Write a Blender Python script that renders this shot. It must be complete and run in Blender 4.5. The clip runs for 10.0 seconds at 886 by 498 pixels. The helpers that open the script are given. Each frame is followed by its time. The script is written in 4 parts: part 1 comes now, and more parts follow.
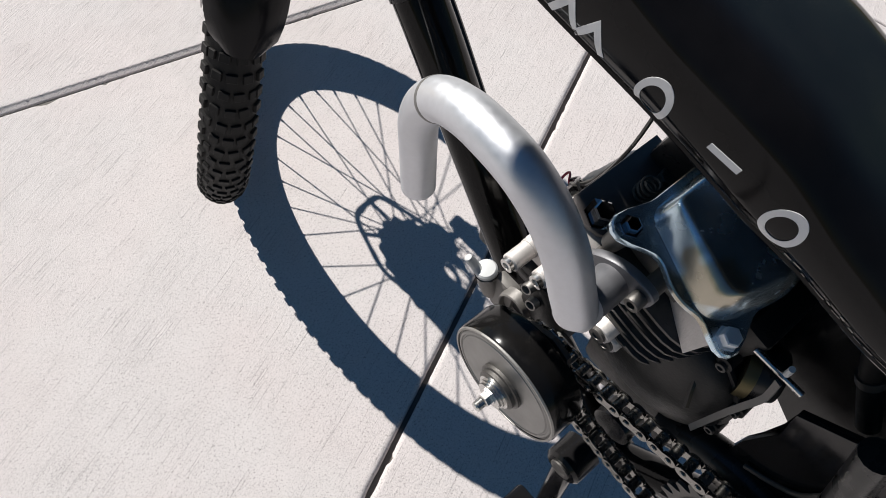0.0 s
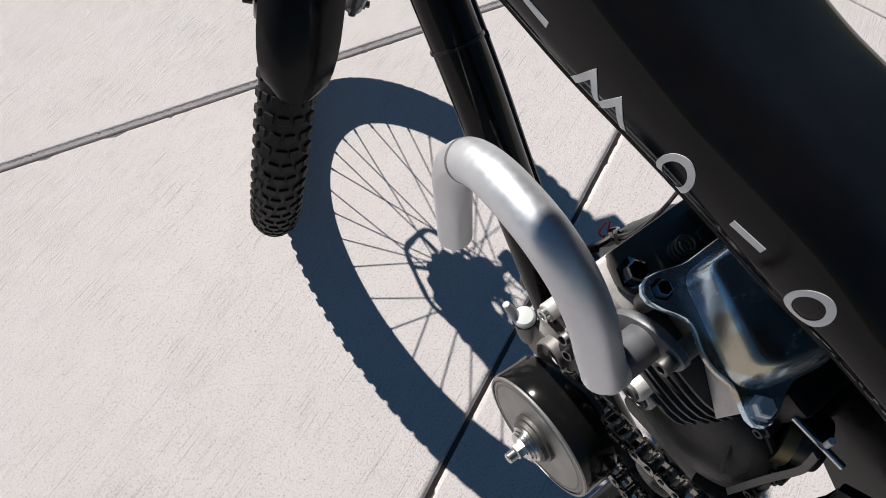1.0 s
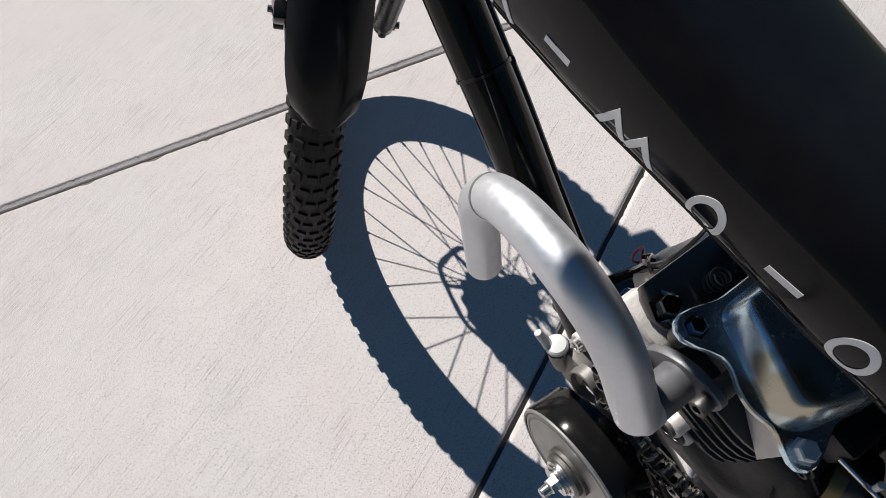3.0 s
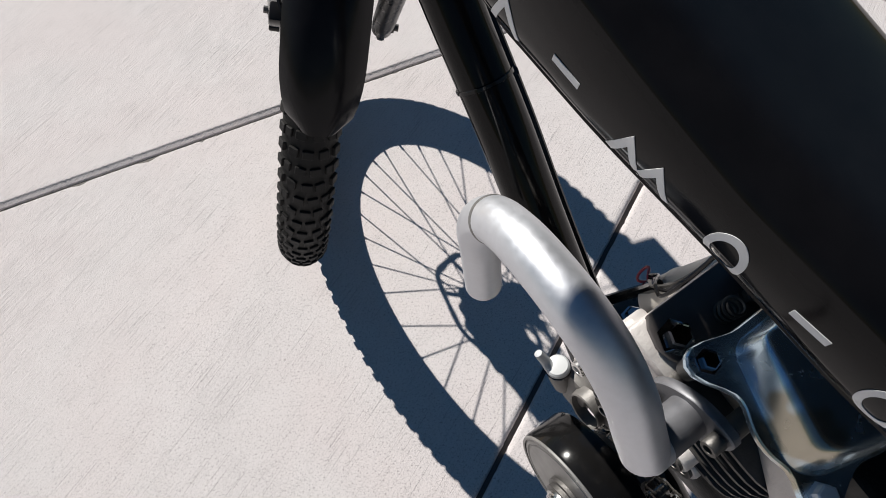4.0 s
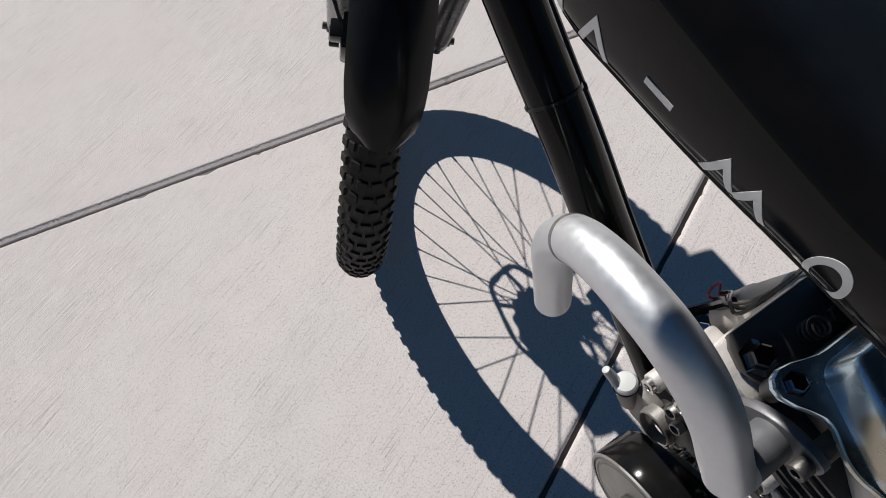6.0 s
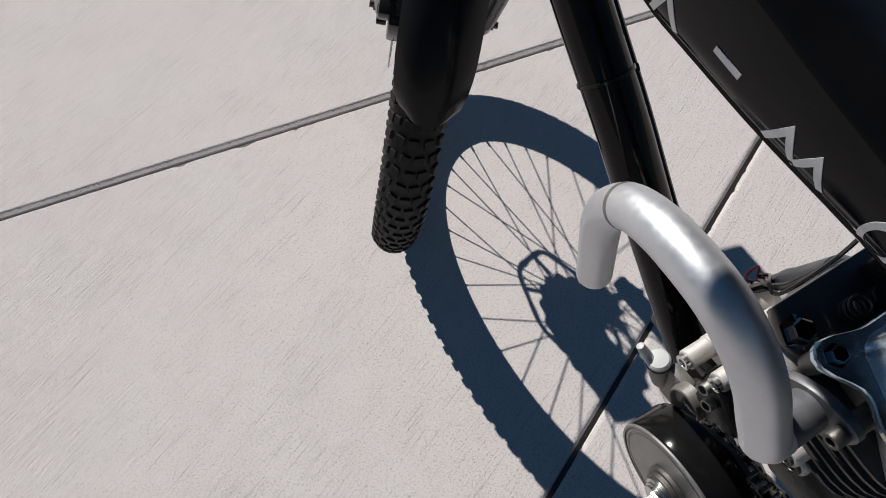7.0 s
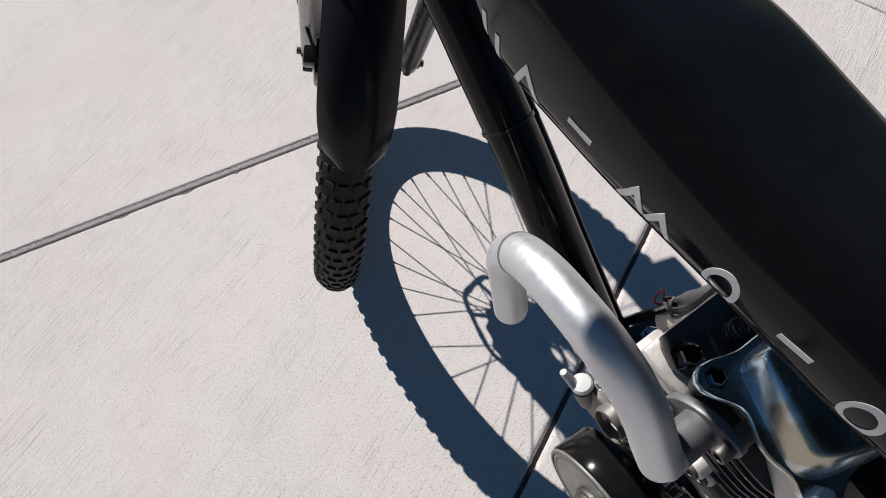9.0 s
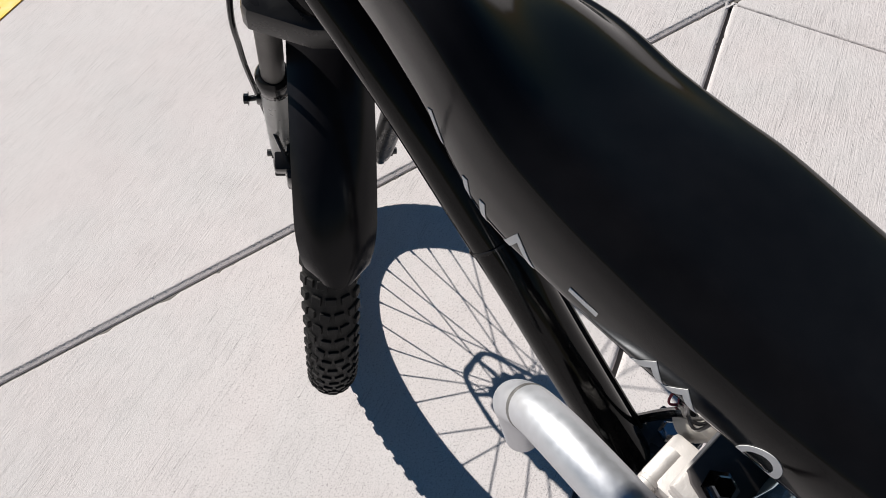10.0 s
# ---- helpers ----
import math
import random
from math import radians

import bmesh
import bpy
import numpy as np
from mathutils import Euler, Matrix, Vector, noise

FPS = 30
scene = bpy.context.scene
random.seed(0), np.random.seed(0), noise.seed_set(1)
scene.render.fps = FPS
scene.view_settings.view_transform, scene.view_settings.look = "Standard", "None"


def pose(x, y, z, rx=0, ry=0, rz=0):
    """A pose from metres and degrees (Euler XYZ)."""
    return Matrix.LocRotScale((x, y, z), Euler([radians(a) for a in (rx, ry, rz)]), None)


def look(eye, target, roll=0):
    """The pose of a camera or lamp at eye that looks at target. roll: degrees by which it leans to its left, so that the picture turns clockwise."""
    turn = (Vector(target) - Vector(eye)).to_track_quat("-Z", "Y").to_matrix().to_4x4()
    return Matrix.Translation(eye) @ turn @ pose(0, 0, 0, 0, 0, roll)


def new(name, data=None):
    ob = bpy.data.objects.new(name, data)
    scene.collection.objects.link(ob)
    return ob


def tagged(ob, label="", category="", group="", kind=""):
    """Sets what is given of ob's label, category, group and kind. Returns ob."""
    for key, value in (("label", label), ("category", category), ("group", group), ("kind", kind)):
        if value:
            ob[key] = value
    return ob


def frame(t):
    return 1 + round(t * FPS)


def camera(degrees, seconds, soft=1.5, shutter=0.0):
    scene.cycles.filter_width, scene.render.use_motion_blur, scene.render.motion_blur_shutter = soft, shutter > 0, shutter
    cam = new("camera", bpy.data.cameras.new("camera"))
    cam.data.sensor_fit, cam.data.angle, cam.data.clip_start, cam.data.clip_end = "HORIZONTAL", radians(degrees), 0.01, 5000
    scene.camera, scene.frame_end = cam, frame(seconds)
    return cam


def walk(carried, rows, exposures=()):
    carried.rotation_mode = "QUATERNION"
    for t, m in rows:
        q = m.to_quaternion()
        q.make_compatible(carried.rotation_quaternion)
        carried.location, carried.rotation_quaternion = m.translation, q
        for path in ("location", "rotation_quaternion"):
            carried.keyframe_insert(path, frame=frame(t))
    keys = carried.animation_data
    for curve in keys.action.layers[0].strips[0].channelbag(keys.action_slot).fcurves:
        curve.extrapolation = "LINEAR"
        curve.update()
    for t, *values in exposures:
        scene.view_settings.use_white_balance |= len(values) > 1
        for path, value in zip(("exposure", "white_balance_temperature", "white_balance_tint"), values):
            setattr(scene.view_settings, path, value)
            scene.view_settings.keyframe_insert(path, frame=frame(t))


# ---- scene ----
# ---------- camera ----------
cam = camera(63.89, 10.0, soft=0.9)
# seconds, eye x y z, degrees below the horizon, heading to the right, roll
PATH = [
    (0.0, 0.2534, -0.8321, 0.9917, 60.96, 11.07, -6.74),
    (0.5, 0.2650, -0.8260, 1.0065, 59.54, 2.67, -0.47),
    (1.0, 0.2701, -0.8171, 1.0058, 59.54, 1.45, 0.57),
    (1.5, 0.2684, -0.8047, 0.9931, 60.54, -1.41, 3.44),
    (2.0, 0.2746, -0.8014, 1.0078, 59.11, -1.20, 3.52),
    (2.5, 0.2698, -0.8034, 1.0160, 58.56, -3.36, 5.39),
    (2.7, 0.2750, -0.8026, 1.0111, 58.67, -3.65, 5.48),
    (3.8, 0.2787, -0.7834, 1.0037, 58.45, -6.77, 9.69),
    (4.0, 0.2771, -0.7773, 0.9969, 58.83, -4.08, 5.59),
    (4.5, 0.2767, -0.7792, 1.0150, 56.94, -7.32, 9.34),
    (5.0, 0.2651, -0.7875, 1.0118, 57.45, -7.15, 8.10),
    (5.5, 0.2517, -0.7780, 0.9994, 58.76, -11.81, 10.87),
    (5.7, 0.2561, -0.7661, 0.9991, 58.18, -9.56, 10.11),
    (6.8, 0.2601, -0.8102, 1.0220, 57.07, -14.84, 12.78),
    (7.0, 0.2395, -0.7986, 1.0103, 58.09, -13.13, 10.08),
    (7.5, 0.2590, -0.7867, 1.0159, 57.13, -10.92, 9.82),
    (8.0, 0.2510, -0.8041, 1.0216, 57.42, -10.88, 8.44),
    (8.5, 0.2542, -0.8046, 1.0235, 57.67, -3.78, 3.79),
    (9.0, 0.2745, -0.7941, 1.0405, 57.12, -7.27, 9.43),
    (9.5, 0.2957, -0.7874, 1.0351, 56.79, -12.95, 15.16),
    (10.0, 0.2761, -0.7286, 1.0561, 54.02, -4.29, 13.67),
]
walk(cam, [(t, pose(x, y, z, 0, 0, -yaw) @ pose(0, 0, 0, 90 - dip, 0, 0) @ pose(0, 0, 0, 0, 0, -roll))
           for t, x, y, z, dip, yaw, roll in PATH], [(0.0, 0.52), (0.5, 0.47), (2.5, 0.43), (4.5, 0.40), (5.5, 0.29), (7.0, 0.11), (7.5, 0.17), (8.0, 0.20), (8.5, 0.22), (9.0, 0.36), (9.5, 0.42), (10.0, 0.46)])

# ---------- world and sun ----------
SUN = Vector((-0.740, 0.846, 1.0)).normalized()
world = bpy.data.worlds.new("sky")
scene.world = world
world.use_nodes = True
wn = world.node_tree.nodes
sky = wn.new("ShaderNodeTexSky")
sky.sky_type = "NISHITA"
sky.sun_disc = False
sky.sun_elevation = math.asin(SUN.z)
sky.sun_rotation = math.atan2(SUN.x, SUN.y)
sky.air_density = 1.6
sky.dust_density = 0.0
sky.ozone_density = 6.0
deep = wn.new("ShaderNodeHueSaturation")
deep.inputs["Saturation"].default_value = 1.18
world.node_tree.links.new(sky.outputs["Color"], deep.inputs["Color"])
world.node_tree.links.new(deep.outputs["Color"], wn["Background"].inputs["Color"])
wn["Background"].inputs["Strength"].default_value = 0.028
sun_data = bpy.data.lights.new("sun", "SUN")
sun_data.energy = 5.0
sun_data.angle = radians(0.53)
sun_data.color = (1.0, 0.965, 0.91)
sun_lamp = new("sun", sun_data)
sun_lamp.matrix_world = look(SUN * 6, (0, 0, 0))

# ---------- materials ----------
def mat(name, color, rough=0.5, metal=0.0, coat=0.0, var=0.15, scale=60.0, bump=0.0, bump_scale=400.0, rough_var=0.1, spec=0.5, big=6.0):
    m = bpy.data.materials.new(name)
    m.use_nodes = True
    nt = m.node_tree
    b = nt.nodes["Principled BSDF"]
    co = nt.nodes.new("ShaderNodeTexCoord")
    n1 = nt.nodes.new("ShaderNodeTexNoise")
    n1.inputs["Scale"].default_value = scale
    n1.inputs["Detail"].default_value = 6
    n2 = nt.nodes.new("ShaderNodeTexNoise")
    n2.inputs["Scale"].default_value = big
    n2.inputs["Detail"].default_value = 3
    add = nt.nodes.new("ShaderNodeMath")
    add.operation = "ADD"
    ramp = nt.nodes.new("ShaderNodeMapRange")
    ramp.inputs["From Min"].default_value = 0.6
    ramp.inputs["From Max"].default_value = 1.4
    ramp.inputs["To Min"].default_value = 1 - var
    ramp.inputs["To Max"].default_value = 1 + var
    mul = nt.nodes.new("ShaderNodeVectorMath")
    mul.operation = "SCALE"
    mul.inputs[0].default_value = color
    for n in (n1, n2):
        nt.links.new(co.outputs["Object"], n.inputs["Vector"])
    nt.links.new(n1.outputs["Fac"], add.inputs[0])
    nt.links.new(n2.outputs["Fac"], add.inputs[1])
    nt.links.new(add.outputs[0], ramp.inputs["Value"])
    nt.links.new(ramp.outputs[0], mul.inputs["Scale"])
    nt.links.new(mul.outputs[0], b.inputs["Base Color"])
    rr = nt.nodes.new("ShaderNodeMapRange")
    rr.inputs["From Min"].default_value = 0.3
    rr.inputs["From Max"].default_value = 0.7
    rr.inputs["To Min"].default_value = max(0.02, rough - rough_var)
    rr.inputs["To Max"].default_value = min(1.0, rough + rough_var)
    nt.links.new(n1.outputs["Fac"], rr.inputs["Value"])
    nt.links.new(rr.outputs[0], b.inputs["Roughness"])
    b.inputs["Metallic"].default_value = metal
    b.inputs["Coat Weight"].default_value = coat
    b.inputs["Coat Roughness"].default_value = 0.05
    b.inputs["Specular IOR Level"].default_value = spec
    if bump:
        n3 = nt.nodes.new("ShaderNodeTexNoise")
        n3.inputs["Scale"].default_value = bump_scale
        n3.inputs["Detail"].default_value = 5
        nt.links.new(co.outputs["Object"], n3.inputs["Vector"])
        bp = nt.nodes.new("ShaderNodeBump")
        bp.inputs["Strength"].default_value = bump
        bp.inputs["Distance"].default_value = 0.001
        nt.links.new(n3.outputs["Fac"], bp.inputs["Height"])
        nt.links.new(bp.outputs["Normal"], b.inputs["Normal"])
    return m


M_PAINT = mat("gloss_black_paint", (0.0056, 0.0052, 0.0056), 0.10, var=0.3, rough_var=0.04, spec=0.15)
M_SATIN = mat("satin_black", (0.017, 0.0160, 0.0160), 0.3, var=0.25, bump=0.05, spec=0.35)
M_RUBBER = mat("tyre_rubber", (0.011, 0.0102, 0.0098), 0.6, var=0.35, scale=120, bump=0.4, bump_scale=900, spec=0.22)
M_PLASTIC = mat("black_plastic", (0.0095, 0.0091, 0.0096), 0.15, var=0.2, bump=0.02, rough_var=0.05, spec=0.24)
M_FENDER = mat("fender_plastic", (0.0088, 0.0083, 0.0093), 0.2, var=0.2, bump=0.02, rough_var=0.05, spec=0.13)
M_ALU = mat("cast_aluminium", (0.60, 0.565, 0.54), 0.52, metal=0.4, var=0.18, scale=90, bump=0.25, bump_scale=700)
M_CASE = mat("dark_cast_metal", (0.10, 0.095, 0.09), 0.5, metal=0.7, var=0.35, scale=60, bump=0.3)
M_FIN = mat("black_cast_fins", (0.060, 0.056, 0.054), 0.42, metal=0.4, var=0.3, scale=80, bump=0.3)
M_GLOSS = mat("gloss_black_enamel", (0.0065, 0.0062, 0.0062), 0.13, var=0.2, rough_var=0.05, spec=0.17)
M_ALUD = mat("dull_cast_aluminium", (0.30, 0.29, 0.275), 0.5, metal=0.8, var=0.25, scale=90, bump=0.12)
M_FLANGE = mat("dull_grey_steel", (0.15, 0.15, 0.16), 0.48, metal=0.5, var=0.25, scale=90, bump=0.12)
M_BODY = mat("dark_cast_body", (0.17, 0.16, 0.15), 0.55, metal=0.35, var=0.25, scale=90, bump=0.2)
M_CRANK = mat("sooty_cast_case", (0.013, 0.0118, 0.0112), 0.5, metal=0.2, var=0.4, scale=50, bump=0.35)
M_BEIGE = mat("pale_canister", (0.50, 0.465, 0.42), 0.42, metal=0.15, var=0.15)
M_LEVER = mat("pale_grey_plastic", (0.46, 0.47, 0.47), 0.45, var=0.1)
M_STEEL = mat("bright_steel", (0.62, 0.61, 0.59), 0.25, metal=1.0, var=0.15)
M_ZINC = mat("zinc_steel", (0.82, 0.82, 0.82), 0.42, metal=0.25, var=0.15)
M_CHROME = mat("chrome", (0.34, 0.35, 0.37), 0.06, metal=1.0, var=0.06, rough_var=0.03)
M_PIPE = mat("satin_silver_paint", (0.57, 0.58, 0.61), 0.45, metal=0.74, var=0.08, scale=200, bump=0.04, bump_scale=1500, rough_var=0.05)
M_FACE = mat("brushed_disc", (0.22, 0.217, 0.21), 0.40, metal=0.9, var=0.12)
M_CHAIN = mat("chain_steel", (0.22, 0.212, 0.20), 0.25, metal=1.0, var=0.3, scale=150)
M_WHITE = mat("white_vinyl", (0.62, 0.62, 0.62), 0.45, var=0.06)
M_BRASS = mat("dull_brass", (0.13, 0.11, 0.06), 0.45, metal=0.9, var=0.25)
M_RED = mat("red_rubber", (0.30, 0.03, 0.05), 0.5)
M_ROTOR = mat("disc_steel", (0.45, 0.45, 0.45), 0.3, metal=1.0)
M_LEG = mat("silver_grey_paint", (0.30, 0.30, 0.29), 0.35, metal=0.3, var=0.1)
M_BLUED = mat("blued_steel_plate", (0.075, 0.067, 0.066), 0.45, metal=0.1, var=0.25)
M_SEAM = mat("heat_stained_weld", (0.16, 0.155, 0.15), 0.5, metal=0.4, var=0.4, scale=200)
M_TUBE = mat("black_tube_paint", (0.0060, 0.0054, 0.0054), 0.08, var=0.3, rough_var=0.03, spec=0.16)
M_YELLOW = mat("safety_yellow", (0.72, 0.42, 0.04), 0.7, var=0.2, bump=0.3, scale=30)



def cover_material():
    """Polished metal with faint blue sky and straw reflections put into its colour."""
    m = mat("reflection_tinted_chrome", (0.34, 0.35, 0.37), 0.25, metal=0.86, var=0.06, rough_var=0.06)
    nt = m.node_tree
    co = nt.nodes.new("ShaderNodeTexCoord")
    n = nt.nodes.new("ShaderNodeTexNoise")
    n.inputs["Scale"].default_value = 24
    n.inputs["Detail"].default_value = 2
    ramp = nt.nodes.new("ShaderNodeValToRGB")
    ramp.color_ramp.elements[0].position = 0.545
    ramp.color_ramp.elements[0].color = (0.60, 0.74, 0.84, 1)
    ramp.color_ramp.elements[1].position = 0.60
    ramp.color_ramp.elements[1].color = (0.40, 0.37, 0.30, 1)
    nt.links.new(co.outputs["Object"], n.inputs["Vector"])
    nt.links.new(n.outputs["Fac"], ramp.inputs["Fac"])
    nt.links.new(ramp.outputs["Color"], nt.nodes["Principled BSDF"].inputs["Base Color"])
    return m


M_COVER = cover_material()


def concrete_material():
    m = bpy.data.materials.new("broom_finished_concrete")
    m.use_nodes = True
    nt = m.node_tree
    b = nt.nodes["Principled BSDF"]
    L = nt.links.new
    co = nt.nodes.new("ShaderNodeTexCoord")

    def noise_node(scale, detail=6, rough=0.6, vec=None):
        n = nt.nodes.new("ShaderNodeTexNoise")
        n.inputs["Scale"].default_value = scale
        n.inputs["Detail"].default_value = detail
        n.inputs["Roughness"].default_value = rough
        L(vec or co.outputs["Object"], n.inputs["Vector"])
        return n.outputs["Fac"]

    def stretch(angle, length, width):
        mp = nt.nodes.new("ShaderNodeMapping")
        mp.vector_type = "TEXTURE"
        mp.inputs["Rotation"].default_value = (0, 0, radians(angle))
        mp.inputs["Scale"].default_value = (length, width, 1)
        L(co.outputs["Object"], mp.inputs["Vector"])
        return mp.outputs["Vector"]

    broom = noise_node(1.0, 4, 0.65, stretch(BROOM, 0.12, 0.0030))
    fine = noise_node(1.0, 3, 0.7, stretch(BROOM + 2, 0.07, 0.0015))
    hair = noise_node(1.0, 2, 0.5, stretch(BROOM + 1, 0.11, 0.0017))
    groove = noise_node(1.0, 2, 0.5, stretch(BROOM - 1, 0.50, 0.0024))
    broad = noise_node(1.0, 3, 0.5, stretch(BROOM, 0.5, 0.022))
    grain = noise_node(420, 4, 0.8)
    sand = noise_node(300, 3, 0.7)
    blotch = noise_node(7, 5, 0.6)
    stain = noise_node(26, 5, 0.6)
    patch = noise_node(2.4, 4, 0.6)

    far = nt.nodes.new("ShaderNodeVectorMath")
    far.operation = "DISTANCE"
    far.inputs[1].default_value = (0.30, -0.36, 0.0)
    L(co.outputs["Object"], far.inputs[0])

    def mix(a, fa, c, fc):
        x = nt.nodes.new("ShaderNodeMath")
        x.operation = "MULTIPLY"
        x.inputs[1].default_value = fa
        L(a, x.inputs[0])
        y = nt.nodes.new("ShaderNodeMath")
        y.operation = "MULTIPLY_ADD"
        y.inputs[1].default_value = fc
        L(c, y.inputs[0])
        L(x.outputs[0], y.inputs[2])
        return y.outputs[0]

    def span(value, a, b2, low, high):
        r = nt.nodes.new("ShaderNodeMapRange")
        r.inputs["From Min"].default_value = a
        r.inputs["From Max"].default_value = b2
        r.inputs["To Min"].default_value = low
        r.inputs["To Max"].default_value = high
        L(value, r.inputs["Value"])
        return r.outputs[0]

    def times(a, c):
        x = nt.nodes.new("ShaderNodeMath")
        x.operation = "MULTIPLY"
        L(a, x.inputs[0])
        L(c, x.inputs[1])
        return x.outputs[0]

    lined = span(mix(far.outputs["Value"], 1.0, blotch, 0.35), 0.66, 1.00, 0.32, 1.0)
    fine = span(times(span(fine, 0.0, 1.0, -1.0, 1.0), lined), -1.0, 1.0, 0.0, 1.0)
    broom = span(times(span(broom, 0.0, 1.0, -1.0, 1.0), lined), -1.0, 1.0, 0.0, 1.0)
    tone = mix(mix(grain, 0.62, blotch, 0.08), 1.0, mix(mix(broom, 0.06, fine, 0.46), 1.0, mix(stain, 0.10, patch, 0.10), 1.0), 1.0)
    ramp = nt.nodes.new("ShaderNodeValToRGB")
    ramp.color_ramp.elements[0].position = 0.445
    ramp.color_ramp.elements[0].color = (0.238, 0.224, 0.219, 1)
    ramp.color_ramp.elements[1].position = 0.712
    ramp.color_ramp.elements[1].color = (0.558, 0.522, 0.513, 1)
    L(tone, ramp.inputs["Fac"])
    # pits, dark sand grains and long broom scratches
    vor = nt.nodes.new("ShaderNodeTexVoronoi")
    vor.inputs["Scale"].default_value = 95
    L(co.outputs["Object"], vor.inputs["Vector"])
    pit = span(vor.outputs["Distance"], 0.04, 0.16, 0.68, 1.0)
    specks = nt.nodes.new("ShaderNodeTexVoronoi")
    specks.inputs["Scale"].default_value = 230
    L(co.outputs["Object"], specks.inputs["Vector"])
    pit = times(pit, span(specks.outputs["Distance"], 0.08, 0.34, 0.84, 1.0))
    zone = span(patch, 0.42, 0.62, 0.0, 1.0)
    grit = span(mix(sand, 1.0, lined, 0.05), 0.37, 0.45, 0.64, 1.0)
    scratch = span(mix(mix(groove, 1.0, stain, 0.12), 1.0, zone, 0.03), 0.312, 0.345, 0.52, 1.0)
    strand = span(mix(mix(hair, 1.0, blotch, 0.25), 1.0, zone, 0.02), 0.44, 0.49, 0.74, 1.0)
    dark = times(times(times(pit, grit), scratch), strand)
    sc = nt.nodes.new("ShaderNodeVectorMath")
    sc.operation = "SCALE"
    L(ramp.outputs["Color"], sc.inputs[0])
    L(dark, sc.inputs["Scale"])
    # faint pink cast in places
    tint = nt.nodes.new("ShaderNodeMix")
    tint.data_type = "RGBA"
    tint.blend_type = "MULTIPLY"
    tint.inputs[6].default_value = (1, 1, 1, 1)
    tint.inputs[7].default_value = (1.0, 0.98, 0.978, 1)
    tint.inputs[0].default_value = 1.0
    L(span(noise_node(4.5, 3, 0.5), 0.4, 0.6, 0.0, 1.0), tint.inputs[0])
    L(sc.outputs[0], tint.inputs[6])
    L(tint.outputs[2], b.inputs["Base Color"])
    b.inputs["Roughness"].default_value = 0.92
    b.inputs["Specular IOR Level"].default_value = 0.25
    h = mix(mix(mix(broom, 0.55, broad, 0.2), 1.0, mix(grain, 0.40, sand, 0.50), 1.0), 1.0, mix(fine, 0.9, mix(scratch, 0.5, strand, 0.6), 1.0), 1.0)
    bp = nt.nodes.new("ShaderNodeBump")
    bp.inputs["Strength"].default_value = 0.8
    bp.inputs["Distance"].default_value = 0.0018
    L(h, bp.inputs["Height"])
    L(bp.outputs["Normal"], b.inputs["Normal"])
    return m


BROOM = 57.0
M_CONC = concrete_material()
M_JOINT = mat("dark_joint_bed", (0.11, 0.10, 0.092), 0.95, var=0.3, scale=200, bump=0.6)

# ---------- building helpers ----------
def part(name, bm, material, parent=None, label="", smooth=True, at=None):
    """Links a bmesh as one mesh object, under a thing or a part."""
    me = bpy.data.meshes.new(name)
    bmesh.ops.recalc_face_normals(bm, faces=bm.faces)
    bm.to_mesh(me)
    bm.free()
    if smooth:
        me.shade_smooth()
        me.set_sharp_from_angle(angle=radians(35))
    me.materials.append(material)
    ob = new(name, me)
    if at is not None:
        ob.matrix_world = at
    if parent is not None:
        ob.parent = parent
    if label:
        ob["label"] = label
    return ob


def frame_of(axis):
    z = Vector(axis).normalized()
    x = z.orthogonal().normalized()
    return x, z.cross(x), z


def ring_strip(bm, rings, closed_ends=True, loop=False):
    vs = [[bm.verts.new(p) for p in r] for r in rings]
    n = len(rings[0])
    pairs = list(zip(vs[:-1], vs[1:])) + ([(vs[-1], vs[0])] if loop else [])
    for a, b in pairs:
        for i in range(n):
            j = (i + 1) % n
            bm.faces.new((a[i], a[j], b[j], b[i]))
    if closed_ends and not loop:
        bm.faces.new(vs[0])
        bm.faces.new(list(reversed(vs[-1])))
    return vs


def catmull(points, n):
    """Evenly rich smooth curve through the points."""
    p = [Vector(q) for q in points]
    p = [2 * p[0] - p[1]] + p + [2 * p[-1] - p[-2]]
    out = []
    for i in range(1, len(p) - 2):
        a, b, c, d = p[i - 1:i + 3]
        for k in range(n):
            t = k / n
            out.append(0.5 * (2 * b + (c - a) * t + (2 * a - 5 * b + 4 * c - d) * t * t + (3 * b - a - 3 * c + d) * t ** 3))
    out.append(p[-2].copy())
    return out


def tube(bm, path, radius, seg=16, closed=True):
    """A tube along a list of points; radius is a number or one per point."""
    path = [Vector(q) for q in path]
    side = None
    rings = []
    for i, q in enumerate(path):
        d = (path[min(i + 1, len(path) - 1)] - path[max(i - 1, 0)]).normalized()
        if side is None:
            side = d.orthogonal().normalized()
        side = (side - d * side.dot(d)).normalized()
        up = d.cross(side)
        r = radius[i] if isinstance(radius, (list, tuple)) else radius
        rings.append([q + (side * math.cos(a) + up * math.sin(a)) * r for a in [2 * math.pi * k / seg for k in range(seg)]])
    ring_strip(bm, rings, closed)


def lathe(bm, origin, axis, profile, seg=32, phase=0.0):
    """Turns a profile of (along, radius) about an axis."""
    x, y, z = frame_of(axis)
    o = Vector(origin)
    rings = []
    for s, r in profile:
        rings.append([o + z * s + (x * math.cos(a) + y * math.sin(a)) * max(r, 1e-5) for a in [phase + 2 * math.pi * k / seg for k in range(seg)]])
    ring_strip(bm, rings, True)


